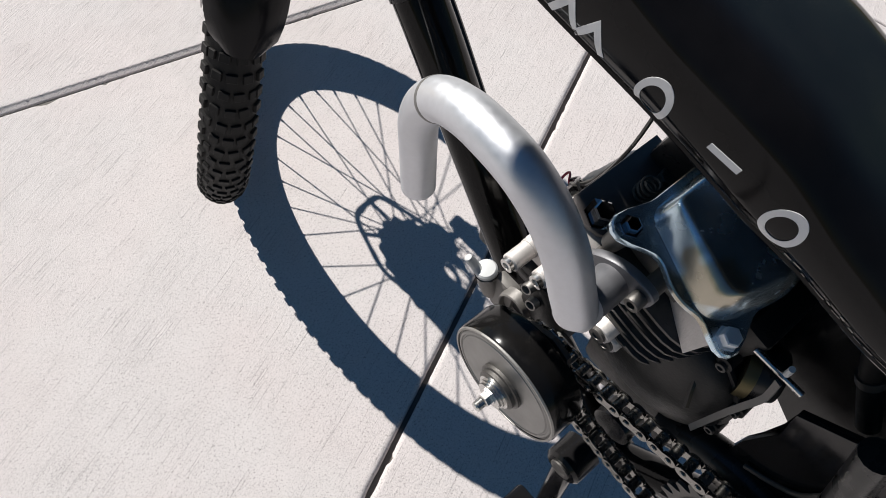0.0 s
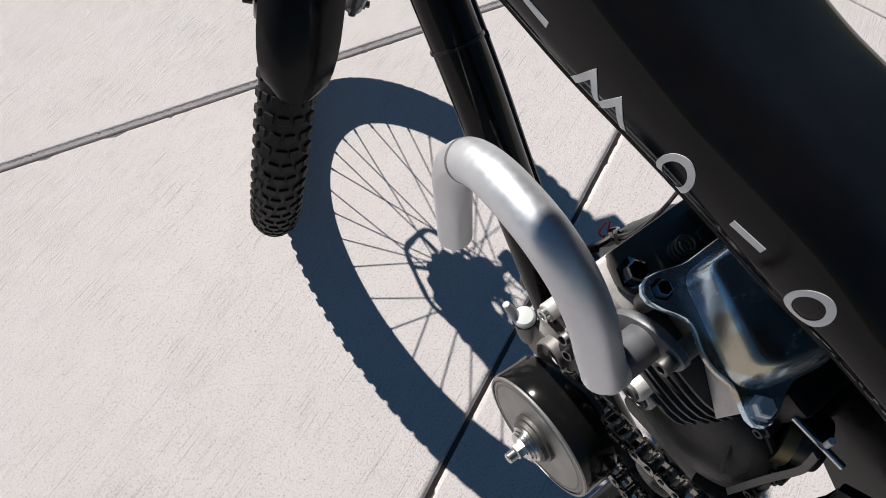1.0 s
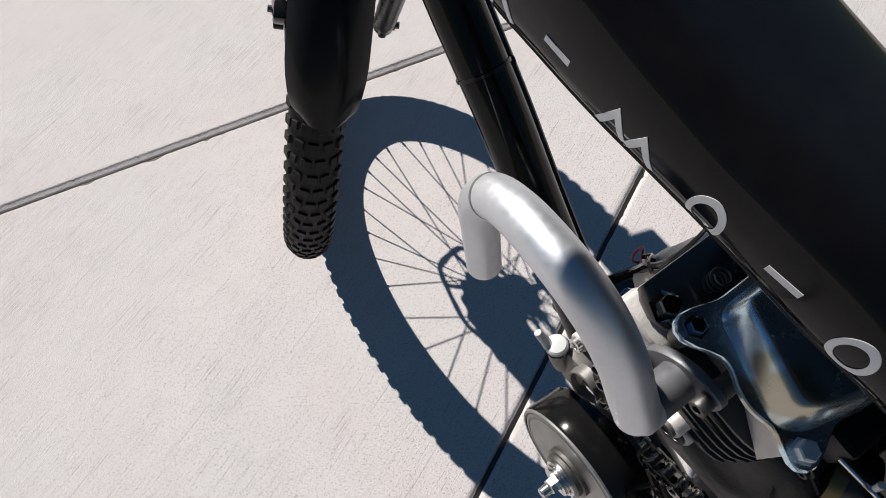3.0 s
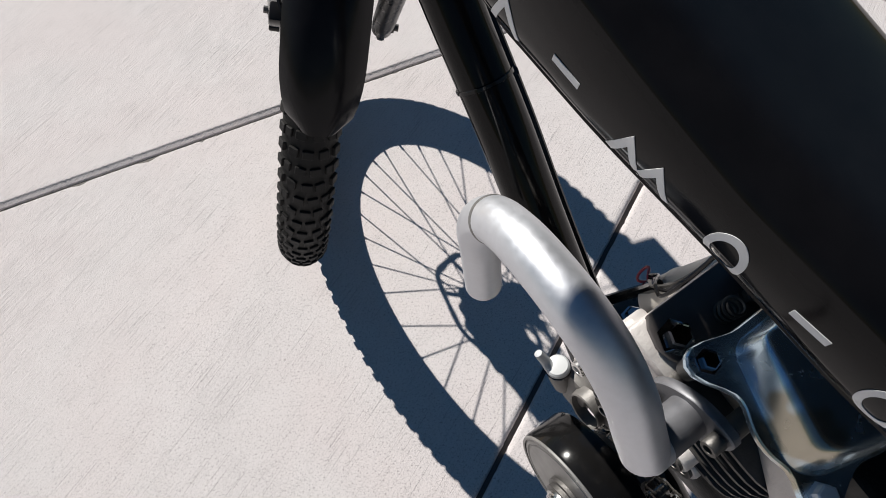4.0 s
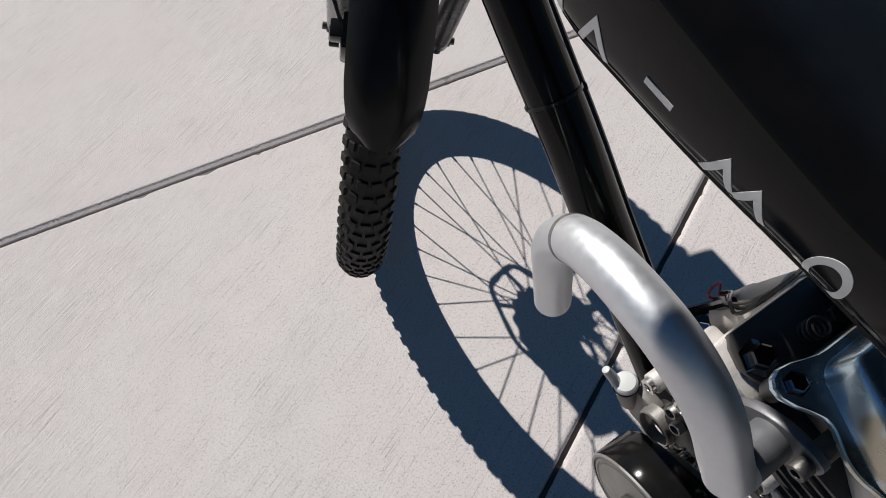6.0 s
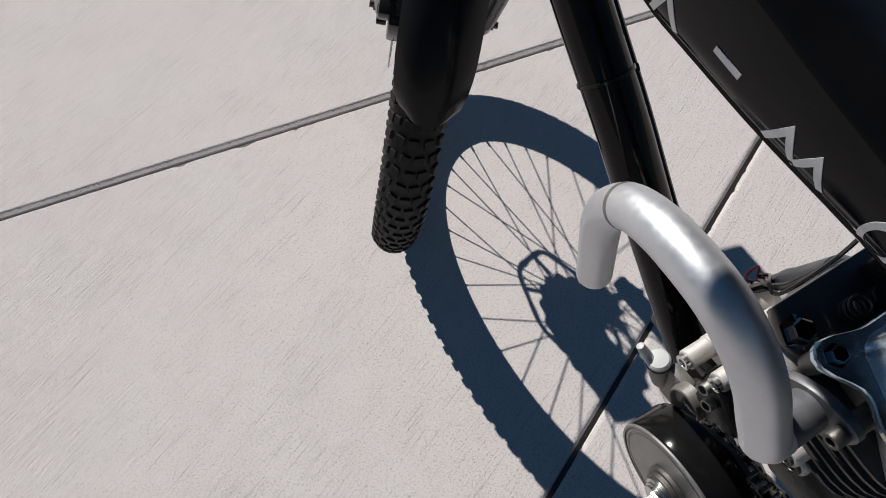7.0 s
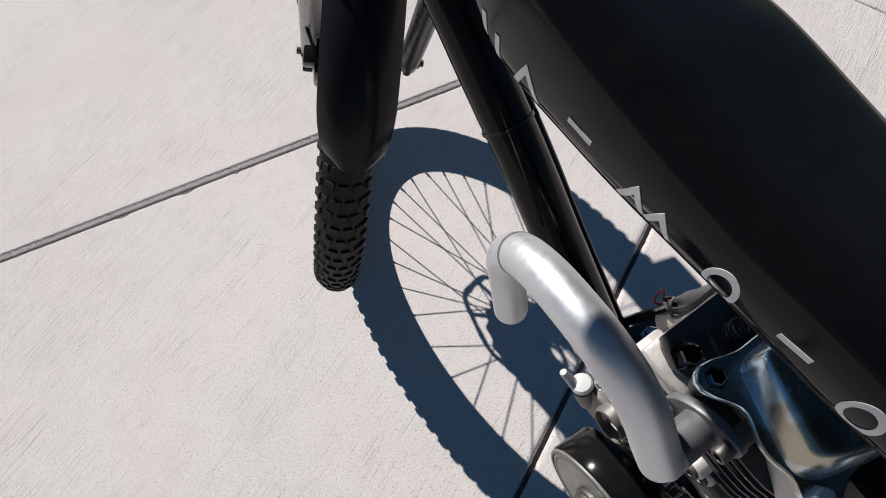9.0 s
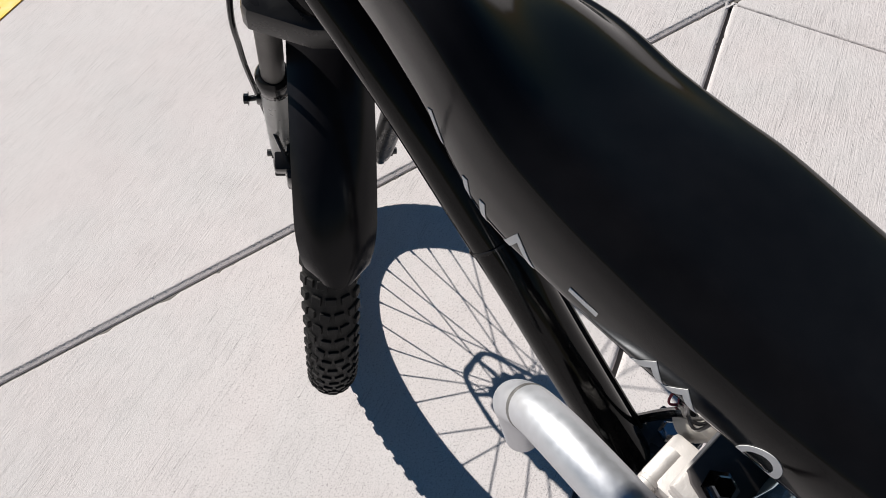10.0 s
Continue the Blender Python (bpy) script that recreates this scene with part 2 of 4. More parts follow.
def block(bm, centre, ax, ay, az, bevel=0.0, seg=2):
    """A bevelled box from its centre and three half-edge vectors."""
    c, ax, ay, az = Vector(centre), Vector(ax), Vector(ay), Vector(az)
    vs = [bm.verts.new(c + ax * i + ay * j + az * k) for k in (-1, 1) for j in (-1, 1) for i in (-1, 1)]
    fs = [bm.faces.new([vs[i] for i in q]) for q in ((0, 2, 3, 1), (4, 5, 7, 6), (0, 1, 5, 4), (2, 6, 7, 3), (0, 4, 6, 2), (1, 3, 7, 5))]
    if bevel:
        es = list({e for f in fs for e in f.edges})
        bmesh.ops.bevel(bm, geom=es, offset=bevel, segments=seg, affect="EDGES", profile=0.5)


def prism(bm, outline, thick, bevel=0.0):
    """A plate: an outline of points and the thickness as a vector."""
    t = Vector(thick)
    a = [bm.verts.new(Vector(p)) for p in outline]
    b = [bm.verts.new(Vector(p) + t) for p in outline]
    n = len(a)
    top = bm.faces.new(b)
    bm.faces.new(list(reversed(a)))
    for i in range(n):
        bm.faces.new((a[i], a[(i + 1) % n], b[(i + 1) % n], b[i]))
    if bevel:
        bmesh.ops.bevel(bm, geom=list(top.edges), offset=bevel, segments=2, affect="EDGES", profile=0.5)


# The bicycle's own directions: back along the frame, to its left, and up.
STEER = radians(35)
BACK = Vector((math.sin(STEER), -math.cos(STEER), 0))
LEFT = Vector((-math.cos(STEER), -math.sin(STEER), 0))
UP = Vector((0, 0, 1))
HEAD = Vector((0.165, -0.237, 0))


def B(b, l, u):
    return HEAD + BACK * b + LEFT * l + UP * u


# ---------- ground ----------
def clip(poly, p, n):
    """The part of a polygon on the side of the line through p to which n points."""
    out = []
    for i, a in enumerate(poly):
        c = poly[(i + 1) % len(poly)]
        da, dc = (a - p).dot(n), (c - p).dot(n)
        if da >= 0:
            out.append(a)
        if da * dc < 0:
            out.append(a + (c - a) * (da / (da - dc)))
    return out


def slab(name, poly, label):
    """A slab's flat body; its tooled edges along the joints are laid on as rounded strips."""
    bm = bmesh.new()
    prism(bm, [(p.x, p.y, -0.09) for p in poly], (0, 0, 0.09))
    return tagged(part(name, bm, M_CONC, None, label, smooth=False), label, "concrete slab", "pavement slabs", "structure")


ROUND = ((0.0, -0.0125), (0.02, -0.0065), (0.12, -0.0036), (0.28, -0.0018), (0.5, -0.0008), (0.75, -0.0002), (1.0, 0.0))
SLOPE = ((0.0, -0.0220), (0.012, -0.0066), (0.14, -0.0054), (0.28, -0.0040), (0.40, -0.0029), (0.47, -0.0020), (0.53, -0.0010), (0.58, -0.0002), (0.66, 0.0), (0.76, 0.0), (0.87, 0.0), (1.0, 0.0))
LIP = ((0.0, -0.0125), (0.02, -0.0060), (0.06, -0.0012), (0.12, -0.0001), (0.3, 0.0), (0.5, 0.0), (0.75, 0.0), (1.0, 0.0))


def tooled_edge(owner, start, along, inward, length, gap, wide, seed, section=ROUND, ridge=0.0, broken=()):
    """A worn rounded edge: from the joint's wall up to the slab's flat top."""
    bm = bmesh.new()
    rows = []
    step = 0.0022 if ridge else 0.006
    n = int(length / step)
    rng = random.Random(seed)
    chips = [(rng.random() * length, 0.003 + 0.006 * rng.random(), 0.002 + 0.004 * rng.random()) for _ in range(0 if ridge else int(length * 4))] + list(broken)
    for k in range(n + 1):
        s = k * step
        p = start + along * s
        wob = 0.0009 * noise.noise(Vector((s * 38, seed, 0))) + 0.0007 * noise.noise(Vector((s * 140, seed, 3)))
        bite = sum(depth * max(0, 1 - abs(s - at) / half) for at, half, depth in chips)
        row = []
        for f, z in section:
            o = gap + wob * (1 - f) + wide * f + bite * (1 - f) ** 2
            if ridge:
                o += 3.6 * ridge * noise.noise(Vector(((s + 0.9 * f * wide) * 240, 4.0, seed))) * max(0.0, 1 - abs(f - 0.56) / 0.3)
            q = p + inward * o
            jit = 0.00025 * noise.noise(Vector((s * 210, f * 9, seed))) * (1 - f)
            comb = -1.4 * ridge * abs(noise.noise(Vector(((s + 0.9 * f * wide) * 300, 0.0, seed)))) * max(0.0, 1 - abs(f - 0.60) / 0.30) if ridge else 0.0
            row.append((q.x, q.y, z + jit + comb - bite * 0.35 * (1 - f) ** 2))
        rows.append(row)
    vs = [[bm.verts.new(q) for q in r] for r in rows]
    for a, c in zip(vs[:-1], vs[1:]):
        for i in range(len(a) - 1):
            bm.faces.new((a[i], c[i], c[i + 1], a[i + 1]))
    ob = part("slab_edge", bm, M_CONC, owner, smooth=False)
    for f in ob.data.polygons:
        f.use_smooth = True
    return ob


JUNCTION = Vector((0.945, 0.577))
DIR_A = Vector((1.545, 0.656)).normalized()
DIR_B = Vector((0.713, 1.224)).normalized()
N_A = Vector((-DIR_A.y, DIR_A.x))
N_B = Vector((DIR_B.y, -DIR_B.x))
DIR_C = Vector((0.690, -0.724)).normalized()
N_C = Vector((-DIR_C.y, DIR_C.x))
GAP = 0.0038
WIDE_B, WIDE_C = 0.009, 0.004


def build_ground():
    bm = bmesh.new()
    prism(bm, [(-400, -400, -0.30), (400, -400, -0.30), (400, 400, -0.30), (-400, 400, -0.30)], (0, 0, 0.288))
    tagged(part("ground", bm, M_JOINT, None, smooth=False), "dirt-filled bed under pale concrete paving", "ground", "", "structure")
    far = 60.0
    b, c = GAP + WIDE_B, 0.0012 + WIDE_C
    sq = [Vector((-far, -far)), Vector((far, -far)), Vector((far, far)), Vector((-far, far))]
    south = clip(sq, JUNCTION - N_A * 0.0175, -N_A)
    turn = JUNCTION - DIR_B * 0.02
    north = clip(sq, JUNCTION + N_A * 0.020, N_A)
    west = clip(south, JUNCTION - N_B * b, -N_B)
    rest = clip(south, JUNCTION + N_B * b, N_B)
    east = clip(rest, turn - N_C * c, -N_C)
    corner = clip(rest, turn + N_C * c, N_C)
    text = "pale sunlit broom-finished concrete pavement slab"
    north, west, east, corner = [slab("pavement_slab", pl, text) for pl in (north, west, east, corner)]
    tooled_edge(north, JUNCTION - DIR_A * 2.2, DIR_A, N_A, 3.2, 0.0010, 0.0190, 1, SLOPE, 0.0009)
    tooled_edge(west, JUNCTION - DIR_A * 2.2, DIR_A, -N_A, 2.19, 0.0094, 0.0081, 2, LIP, broken=((0.717, 0.016, 0.0045), (0.842, 0.022, 0.0055)))
    tooled_edge(corner, JUNCTION + DIR_A * 0.01, DIR_A, -N_A, 1.0, 0.0094, 0.0081, 3, LIP)
    tooled_edge(west, JUNCTION - DIR_B * 1.9, DIR_B, -N_B, 1.885, GAP, WIDE_B, 4)
    tooled_edge(east, JUNCTION - DIR_B * 1.9, DIR_B, N_B, 1.88, GAP, WIDE_B, 5)
    tooled_edge(east, turn, DIR_C, -N_C, 1.2, 0.0012, WIDE_C, 6)
    tooled_edge(corner, turn, DIR_C, N_C, 1.2, 0.0012, WIDE_C, 7)
    # dark strip laid in the joint; its colour stands for shade in the gap
    bm = bmesh.new()
    p, q = JUNCTION - DIR_A * 2.2 - N_A * 0.0045, JUNCTION + DIR_A * 1.0 - N_A * 0.0045
    prism(bm, [(v.x + w.x, v.y + w.y, -0.02) for v, w in ((p, N_A * 0.0053), (p, N_A * -0.0046), (q, N_A * -0.0046), (q, N_A * 0.0053))], (0, 0, 0.0115))
    tagged(part("joint_fill", bm, M_JOINT, None, smooth=False), "dark strip standing for the shade down in the joint between slabs", "joint dirt", "", "structure")
    # tactile warning plate
    bm = bmesh.new()
    o, e = Vector((-0.880, 1.099)), Vector((0.058, 0.098)).normalized()
    w = Vector((-e.y, e.x))
    def at(i, j, z):
        q = o + e * i + w * j
        return (q.x, q.y, z)
    prism(bm, [at(-0.4, 0, 0.0005), at(0.5, 0, 0.0005), at(0.5, 0.6, 0.0005), at(-0.4, 0.6, 0.0005)], (0, 0, 0.003), 0.001)
    plate = tagged(part("tactile_plate", bm, M_YELLOW, None, smooth=False), "yellow tactile warning plate set on the pavement", "tactile plate", "", "structure")
    for i in range(15):
        for j in range(9):
            bm = bmesh.new()
            lathe(bm, at(-0.36 + 0.06 * i, 0.05 + 0.06 * j, 0.0034), (0, 0, 1), [(0, 0.0125), (0.003, 0.011), (0.005, 0.007)], 10)
            part("dome", bm, M_YELLOW, plate)


build_ground()

# ---------- front wheel ----------
R_TYRE = 0.345
R_RIM = 0.255
AXLE = Vector((0, 0, R_TYRE))

BASE = Vector((0.35, -0.65, 0))
bike = new("motorized_bicycle")
bike.location = BASE
tagged(bike, "black motorized bicycle with chrome engine cover standing on concrete", "motor bicycle")


def bpart(name, bm, material, parent=bike, label="", smooth=True):
    """A part under the bicycle or under one of its parts, built at its true place."""
    ob = part(name, bm, material, parent, label, smooth)
    ob.matrix_parent_inverse = Matrix.Translation(-BASE) if parent is bike else Matrix()
    return ob


def hex_bolt(name, at, axis, across, high, material, parent, washer=1.35, socket=False):
    bm = bmesh.new()
    r = across / 2 / math.cos(math.pi / 6)
    if socket:
        lathe(bm, at, axis, [(0, r), (high * 0.92, r), (high, r * 0.92), (high, r * 0.55), (high * 0.5, r * 0.5)], 20)
    else:
        lathe(bm, at, axis, [(0, r * washer), (high * 0.14, r * washer), (high * 0.18, r), (high * 0.9, r), (high, r * 0.82)], 6)
    return bpart(name, bm, material, parent, smooth=socket)


# the bicycle leans to its right and the front wheel is turned a little
LEAN = Matrix.Rotation(radians(1.0), 3, Vector((0.0, -0.47, 0.88))) @ Matrix.Rotation(radians(15), 3, "Y")


def wheel_point(a, r, x=0.0):
    """A point of the wheel: a counted from the bottom towards the back."""
    return LEAN @ Vector((x, AXLE.y - r * math.sin(a), AXLE.z - r * math.cos(a)))


def wheel_dir(a, out=1.0, side=0.0, along=0.0):
    """A direction at the wheel's rim: outwards, sideways, and along towards larger a."""
    return LEAN @ (Vector((0, -math.sin(a), -math.cos(a))) * out + Vector((1, 0, 0)) * side + Vector((0, -math.cos(a), math.sin(a))) * along)


def build_wheel():
    # rim: a box section turned round the axle
    bm = bmesh.new()
    sec = [(R_RIM, -0.008), (R_RIM, 0.008), (R_RIM + 0.006, 0.0135), (R_RIM + 0.031, 0.0150), (R_RIM + 0.031, 0.012), (R_RIM + 0.018, 0.0), (R_RIM + 0.031, -0.012), (R_RIM + 0.031, -0.0150), (R_RIM + 0.006, -0.0135)]
    n = 96
    ring_strip(bm, [[wheel_point(2 * math.pi * k / n, r, x) for r, x in sec] for k in range(n)], loop=True)
    wheel = bpart("front_wheel", bm, M_ROTOR, label="silver alloy rim of the turned front wheel")
    # tyre casing and tread blocks in one mesh
    bm = bmesh.new()
    mid, ra, rw = R_TYRE - 0.036, 0.0315, 0.0292
    sec = []
    for k in range(20):
        a = radians(-145 + 290 * k / 19)
        sec.append((mid + ra * math.cos(a), rw * math.sin(a)))
    n = 120
    ring_strip(bm, [[wheel_point(2 * math.pi * k / n, r, x) for r, x in sec] for k in range(n)], loop=True)
    rng = random.Random(3)
    rows = 100
    for k in range(rows):
        a = 2 * math.pi * k / rows
        if k % 2:
            blocks = [(-15, 0.0058, 0.0046), (15, 0.0058, 0.0046), (-45, 0.0044, 0.0048), (45, 0.0044, 0.0048)]
        else:
            blocks = [(0, 0.0060, 0.0046), (-30, 0.0056, 0.0050), (30, 0.0056, 0.0050)]
        blocks += [(-64, 0.0058, 0.0052), (64, 0.0058, 0.0052)]
        for deg, half, length in blocks:
            q = radians(deg + 4 * (rng.random() - 0.5))
            r, x = mid + (ra + 0.0008) * math.cos(q), (rw + 0.0008) * math.sin(q)
            nrm = wheel_dir(a, math.cos(q), math.sin(q))
            alo = wheel_dir(a, 0, 0, 1)
            sid = nrm.cross(alo)
            skew = radians((5 if deg > 0 else -5) if deg else 0)
            alo, sid = alo * math.cos(skew) + sid * math.sin(skew), sid * math.cos(skew) - alo * math.sin(skew)
            c = wheel_point(a, r, x)
            block(bm, c, sid * half, alo * (length + 0.0006 * rng.random()), nrm * (0.0017 if abs(deg) < 50 else 0.0026), 0.0007, 1)
    bpart("tyre", bm, M_RUBBER, wheel, "knobbly black rubber tyre with square tread blocks")
    # hub and spokes
    bm = bmesh.new()
    ax = LEAN @ Vector((1, 0, 0))
    lathe(bm, LEAN @ (AXLE + Vector((-0.062, 0, 0))), ax, [(0, 0.006), (0.022, 0.006), (0.022, 0.012), (0.028, 0.014), (0.030, 0.026), (0.033, 0.026), (0.036, 0.016), (0.062, 0.013), (0.088, 0.016), (0.091, 0.026), (0.094, 0.026), (0.096, 0.014), (0.102, 0.012), (0.102, 0.006), (0.124, 0.006)], 28)
    bpart("hub", bm, M_CASE, wheel, "dark cast hub with spoke flanges")
    # added scalloped disc, off the hub's centre; outline and round opening shape the ground shadow
    bm = bmesh.new()
    n = 96
    outer, inner = [], []
    for k in range(n):
        a = 2 * math.pi * k / n
        ro = 0.081 + 0.0030 * math.cos(18 * a)
        outer.append((-0.051 + ro * math.cos(a), 0.003 + ro * math.sin(a)))
        inner.append((HOLE[0] + 0.017 * math.cos(a), HOLE[1] + 0.021 * math.sin(a)))
    rings = []
    for (y1, z1), (y2, z2) in zip(outer, inner):
        rings.append([LEAN @ (AXLE + Vector((x, y, z))) for x, y, z in ((-0.001, y1, z1), (0.001, y1, z1), (0.001, y2, z2), (-0.001, y2, z2))])
    ring_strip(bm, rings, loop=True)
    bpart("hub_disc", bm, M_CASE, wheel, "added scalloped disc near the hub, shaped for its shadow on the ground")
    for k in range(36):
        a = radians(SPOKE_PHASE + 10 * k)
        left = k % 2 == 0
        lead = (k // 2) % 2 == 0
        h = a + radians(62 if lead else -62)
        p = wheel_point(a, R_RIM + 0.002, 0)
        q = wheel_point(h, 0.0235, -0.031 if left else 0.031)
        bm = bmesh.new()
        tube(bm, [q, q + (p - q) * 0.95, q + (p - q) * 0.951, p], [0.0011, 0.0011, 0.002, 0.002], 6)
        bpart("spoke", bm, M_STEEL, wheel)
    # brake disc with wavy rim and six arms
    bm = bmesh.new()
    n = 72
    rings = []
    for k in range(n):
        a = 2 * math.pi * k / n
        ro = 0.0805 + 0.0030 * math.cos(6 * a)
        ri = ro - 0.0085 + 0.0012 * math.cos(12 * a)
        rings.append([wheel_point(a, ro, -0.041), wheel_point(a, ro, -0.0392), wheel_point(a, ri, -0.0392), wheel_point(a, ri, -0.041)])
    ring_strip(bm, rings, loop=True)
    for k in range(6):
        a = radians(60 * k + 12)
        p, q = wheel_point(a - 0.5, 0.022, -0.0395), wheel_point(a + 0.12, 0.074, -0.0395)
        d = (q - p).normalized()
        block(bm, (p + q) / 2, (q - p) / 2, d.cross(ax) * 0.0032, ax * 0.0008)
    lathe(bm, LEAN @ (AXLE + Vector((-0.0415, 0, 0))), ax, [(0, 0.028), (0.0025, 0.028)], 24)
    bpart("brake_disc", bm, M_ROTOR, wheel, "drilled steel brake disc")
    return wheel


SPOKE_PHASE = 4.5
HOLE = (-0.022, 0.046)
build_wheel()


def build_fender():
    bm = bmesh.new()
    rings = []
    n = 46
    for k in range(n + 1):
        f = k / n
        a = radians(113.5 + (232 - 113.5) * f)
        # the rear end is rounded off
        e = min(1.0, (f * n) / 4.6)
        wid = 0.0405 * (0.50 + 0.50 * math.sqrt(1 - (1 - e) ** 2))
        row = []
        for s in range(13):
            x = -1 + 2 * s / 12
            drop = 0.021 * abs(x) ** 2.6
            row.append((x * wid, 0.378 - drop - 0.015 * max(0.0, 1 - f / 0.22) ** 2))
        outer = [wheel_point(a, r, x + 0.007) for x, r in row]
        inner = []
        for x, r in reversed(row):
            hug = 0.312 + 0.036 * math.sqrt(max(0.0, 1 - (x / 0.036) ** 2))
            inner.append(wheel_point(a, min(r - 0.003, hug) if abs(x) < 0.8 * wid else r - 0.003, x * 0.97 + 0.007))
        rings.append(outer + inner)
    ring_strip(bm, rings)
    return bpart("fender", bm, M_FENDER, label="smooth black plastic mudguard over the front tyre")


build_fender()


def wheel_local(x, y, z):
    return LEAN @ Vector((x, y, z))


FORK_LOW = [Vector((-0.056, 0.0, 0.345)), Vector((0.084, 0.0, 0.345))]
FORK_DIR = Vector((0.009, -0.205, 0.385)).normalized()


def build_fork():
    bm = bmesh.new()
    d = LEAN @ FORK_DIR
    side = LEAN @ Vector((1, 0, 0))
    fwd = d.cross(side)
    c = wheel_local(0.036, -0.231, 0.752)
    plan = [(-0.098, -0.014), (-0.094, -0.020), (-0.045, -0.036), (0.045, -0.036), (0.094, -0.020), (0.098, -0.014), (0.098, 0.014), (0.094, 0.020), (0.045, 0.030), (-0.045, 0.030), (-0.094, 0.020), (-0.098, 0.014)]
    prism(bm, [c + side * x + fwd * y - d * 0.015 for x, y in plan], d * 0.030, 0.006)
    lathe(bm, c - d * 0.018, d, [(0, 0.024), (0.03, 0.026), (0.055, 0.022), (0.06, 0.019), (0.2, 0.019)], 28)
    fork = bpart("fork", bm, M_SATIN, label="black suspension fork crown")
    for s, low in zip((-1, 1), FORK_LOW):
        o = LEAN @ low
        bm = bmesh.new()
        lathe(bm, o + d * 0.25, d, [(0, 0.0125), (0.195, 0.0125)], 24)
        bpart("stanchion", bm, M_CASE, fork, "dark grey fork tube")
        bm = bmesh.new()
        lathe(bm, o - d * 0.012, d, [(0, 0.0125), (0.003, 0.0148), (0.03, 0.0160), (0.2, 0.0165), (0.262, 0.0165)], 28)
        lower = bpart("lower_leg", bm, M_LEG if s < 0 else M_SATIN, fork, "fork leg with a pale grey outer face" if s < 0 else "black fork leg")
        bm = bmesh.new()
        lathe(bm, o + d * 0.25, d, [(0, 0.0168), (0.004, 0.0188), (0.03, 0.0192), (0.034, 0.0175), (0.037, 0.0145)], 28)
        bpart("seal_ring", bm, M_PLASTIC, lower, "black rubber seal")
        bm = bmesh.new()
        block(bm, o, side * 0.006, fwd * 0.015, d * 0.022, 0.004, 2)
        bpart("dropout", bm, M_SATIN, lower)
        bm = bmesh.new()
        lathe(bm, o + side * s * 0.006, side * s, [(0, 0.011), (0.003, 0.011), (0.003, 0.008), (0.010, 0.008), (0.010, 0.005), (0.016, 0.005)], 6)
        bpart("axle_nut", bm, M_CASE, lower)
    # brake arch between the legs
    bm = bmesh.new()
    arch = [LEAN @ (FORK_LOW[0] + FORK_DIR * 0.23), wheel_local(-0.05, -0.1, 0.66), wheel_local(0, -0.09, 0.72), wheel_local(0.05, -0.1, 0.66), LEAN @ (FORK_LOW[1] + FORK_DIR * 0.23)]
    tube(bm, catmull(arch, 8), 0.011, 12)
    bpart("brake_arch", bm, M_SATIN, fork)
    # cable guide on the left leg
    o = LEAN @ FORK_LOW[0] + d * 0.215
    bm = bmesh.new()
    block(bm, o - side * 0.016, side * 0.006, fwd * 0.005, d * 0.010, 0.002, 2)
    tube(bm, [o - side * 0.016 + d * 0.004, o - side * 0.030 - d * 0.002], 0.0034, 12)
    guide = bpart("cable_guide", bm, M_PLASTIC, fork, "black cable guide")
    hex_bolt("bolt", o - side * 0.030 - d * 0.002, -side, 0.0100, 0.006, M_PLASTIC, guide)
    # caliper behind the left leg
    bm = bmesh.new()
    c = wheel_local(-0.034, -0.085, 0.405)
    block(bm, c, side * 0.014, fwd * 0.024, d * 0.03, 0.005, 2)
    block(bm, c + side * -0.012 + d * 0.02, side * 0.016, fwd * 0.012, d * 0.012, 0.003, 2)
    cal = bpart("brake_caliper", bm, M_PLASTIC, fork, "black mechanical disc brake caliper")
    for k, off in enumerate((-0.022, 0.0, 0.022)):
        bm = bmesh.new()
        lathe(bm, c + d * off - side * 0.016, -side, [(0, 0.006), (0.012, 0.006), (0.013, 0.005)], 6 if k else 16)
        bpart("bolt", bm, M_PLASTIC, cal)
    bm = bmesh.new()
    path = [c + d * 0.03 - side * 0.012, wheel_local(-0.066, -0.065, 0.47), wheel_local(-0.072, -0.115, 0.56), wheel_local(-0.076, -0.165, 0.65), wheel_local(-0.074, -0.20, 0.74), wheel_local(-0.05, -0.2, 0.92)]
    tube(bm, catmull(path, 10), 0.0028, 8)
    bpart("brake_cable", bm, M_PLASTIC, fork, "black brake cable")
    return fork


build_fork()

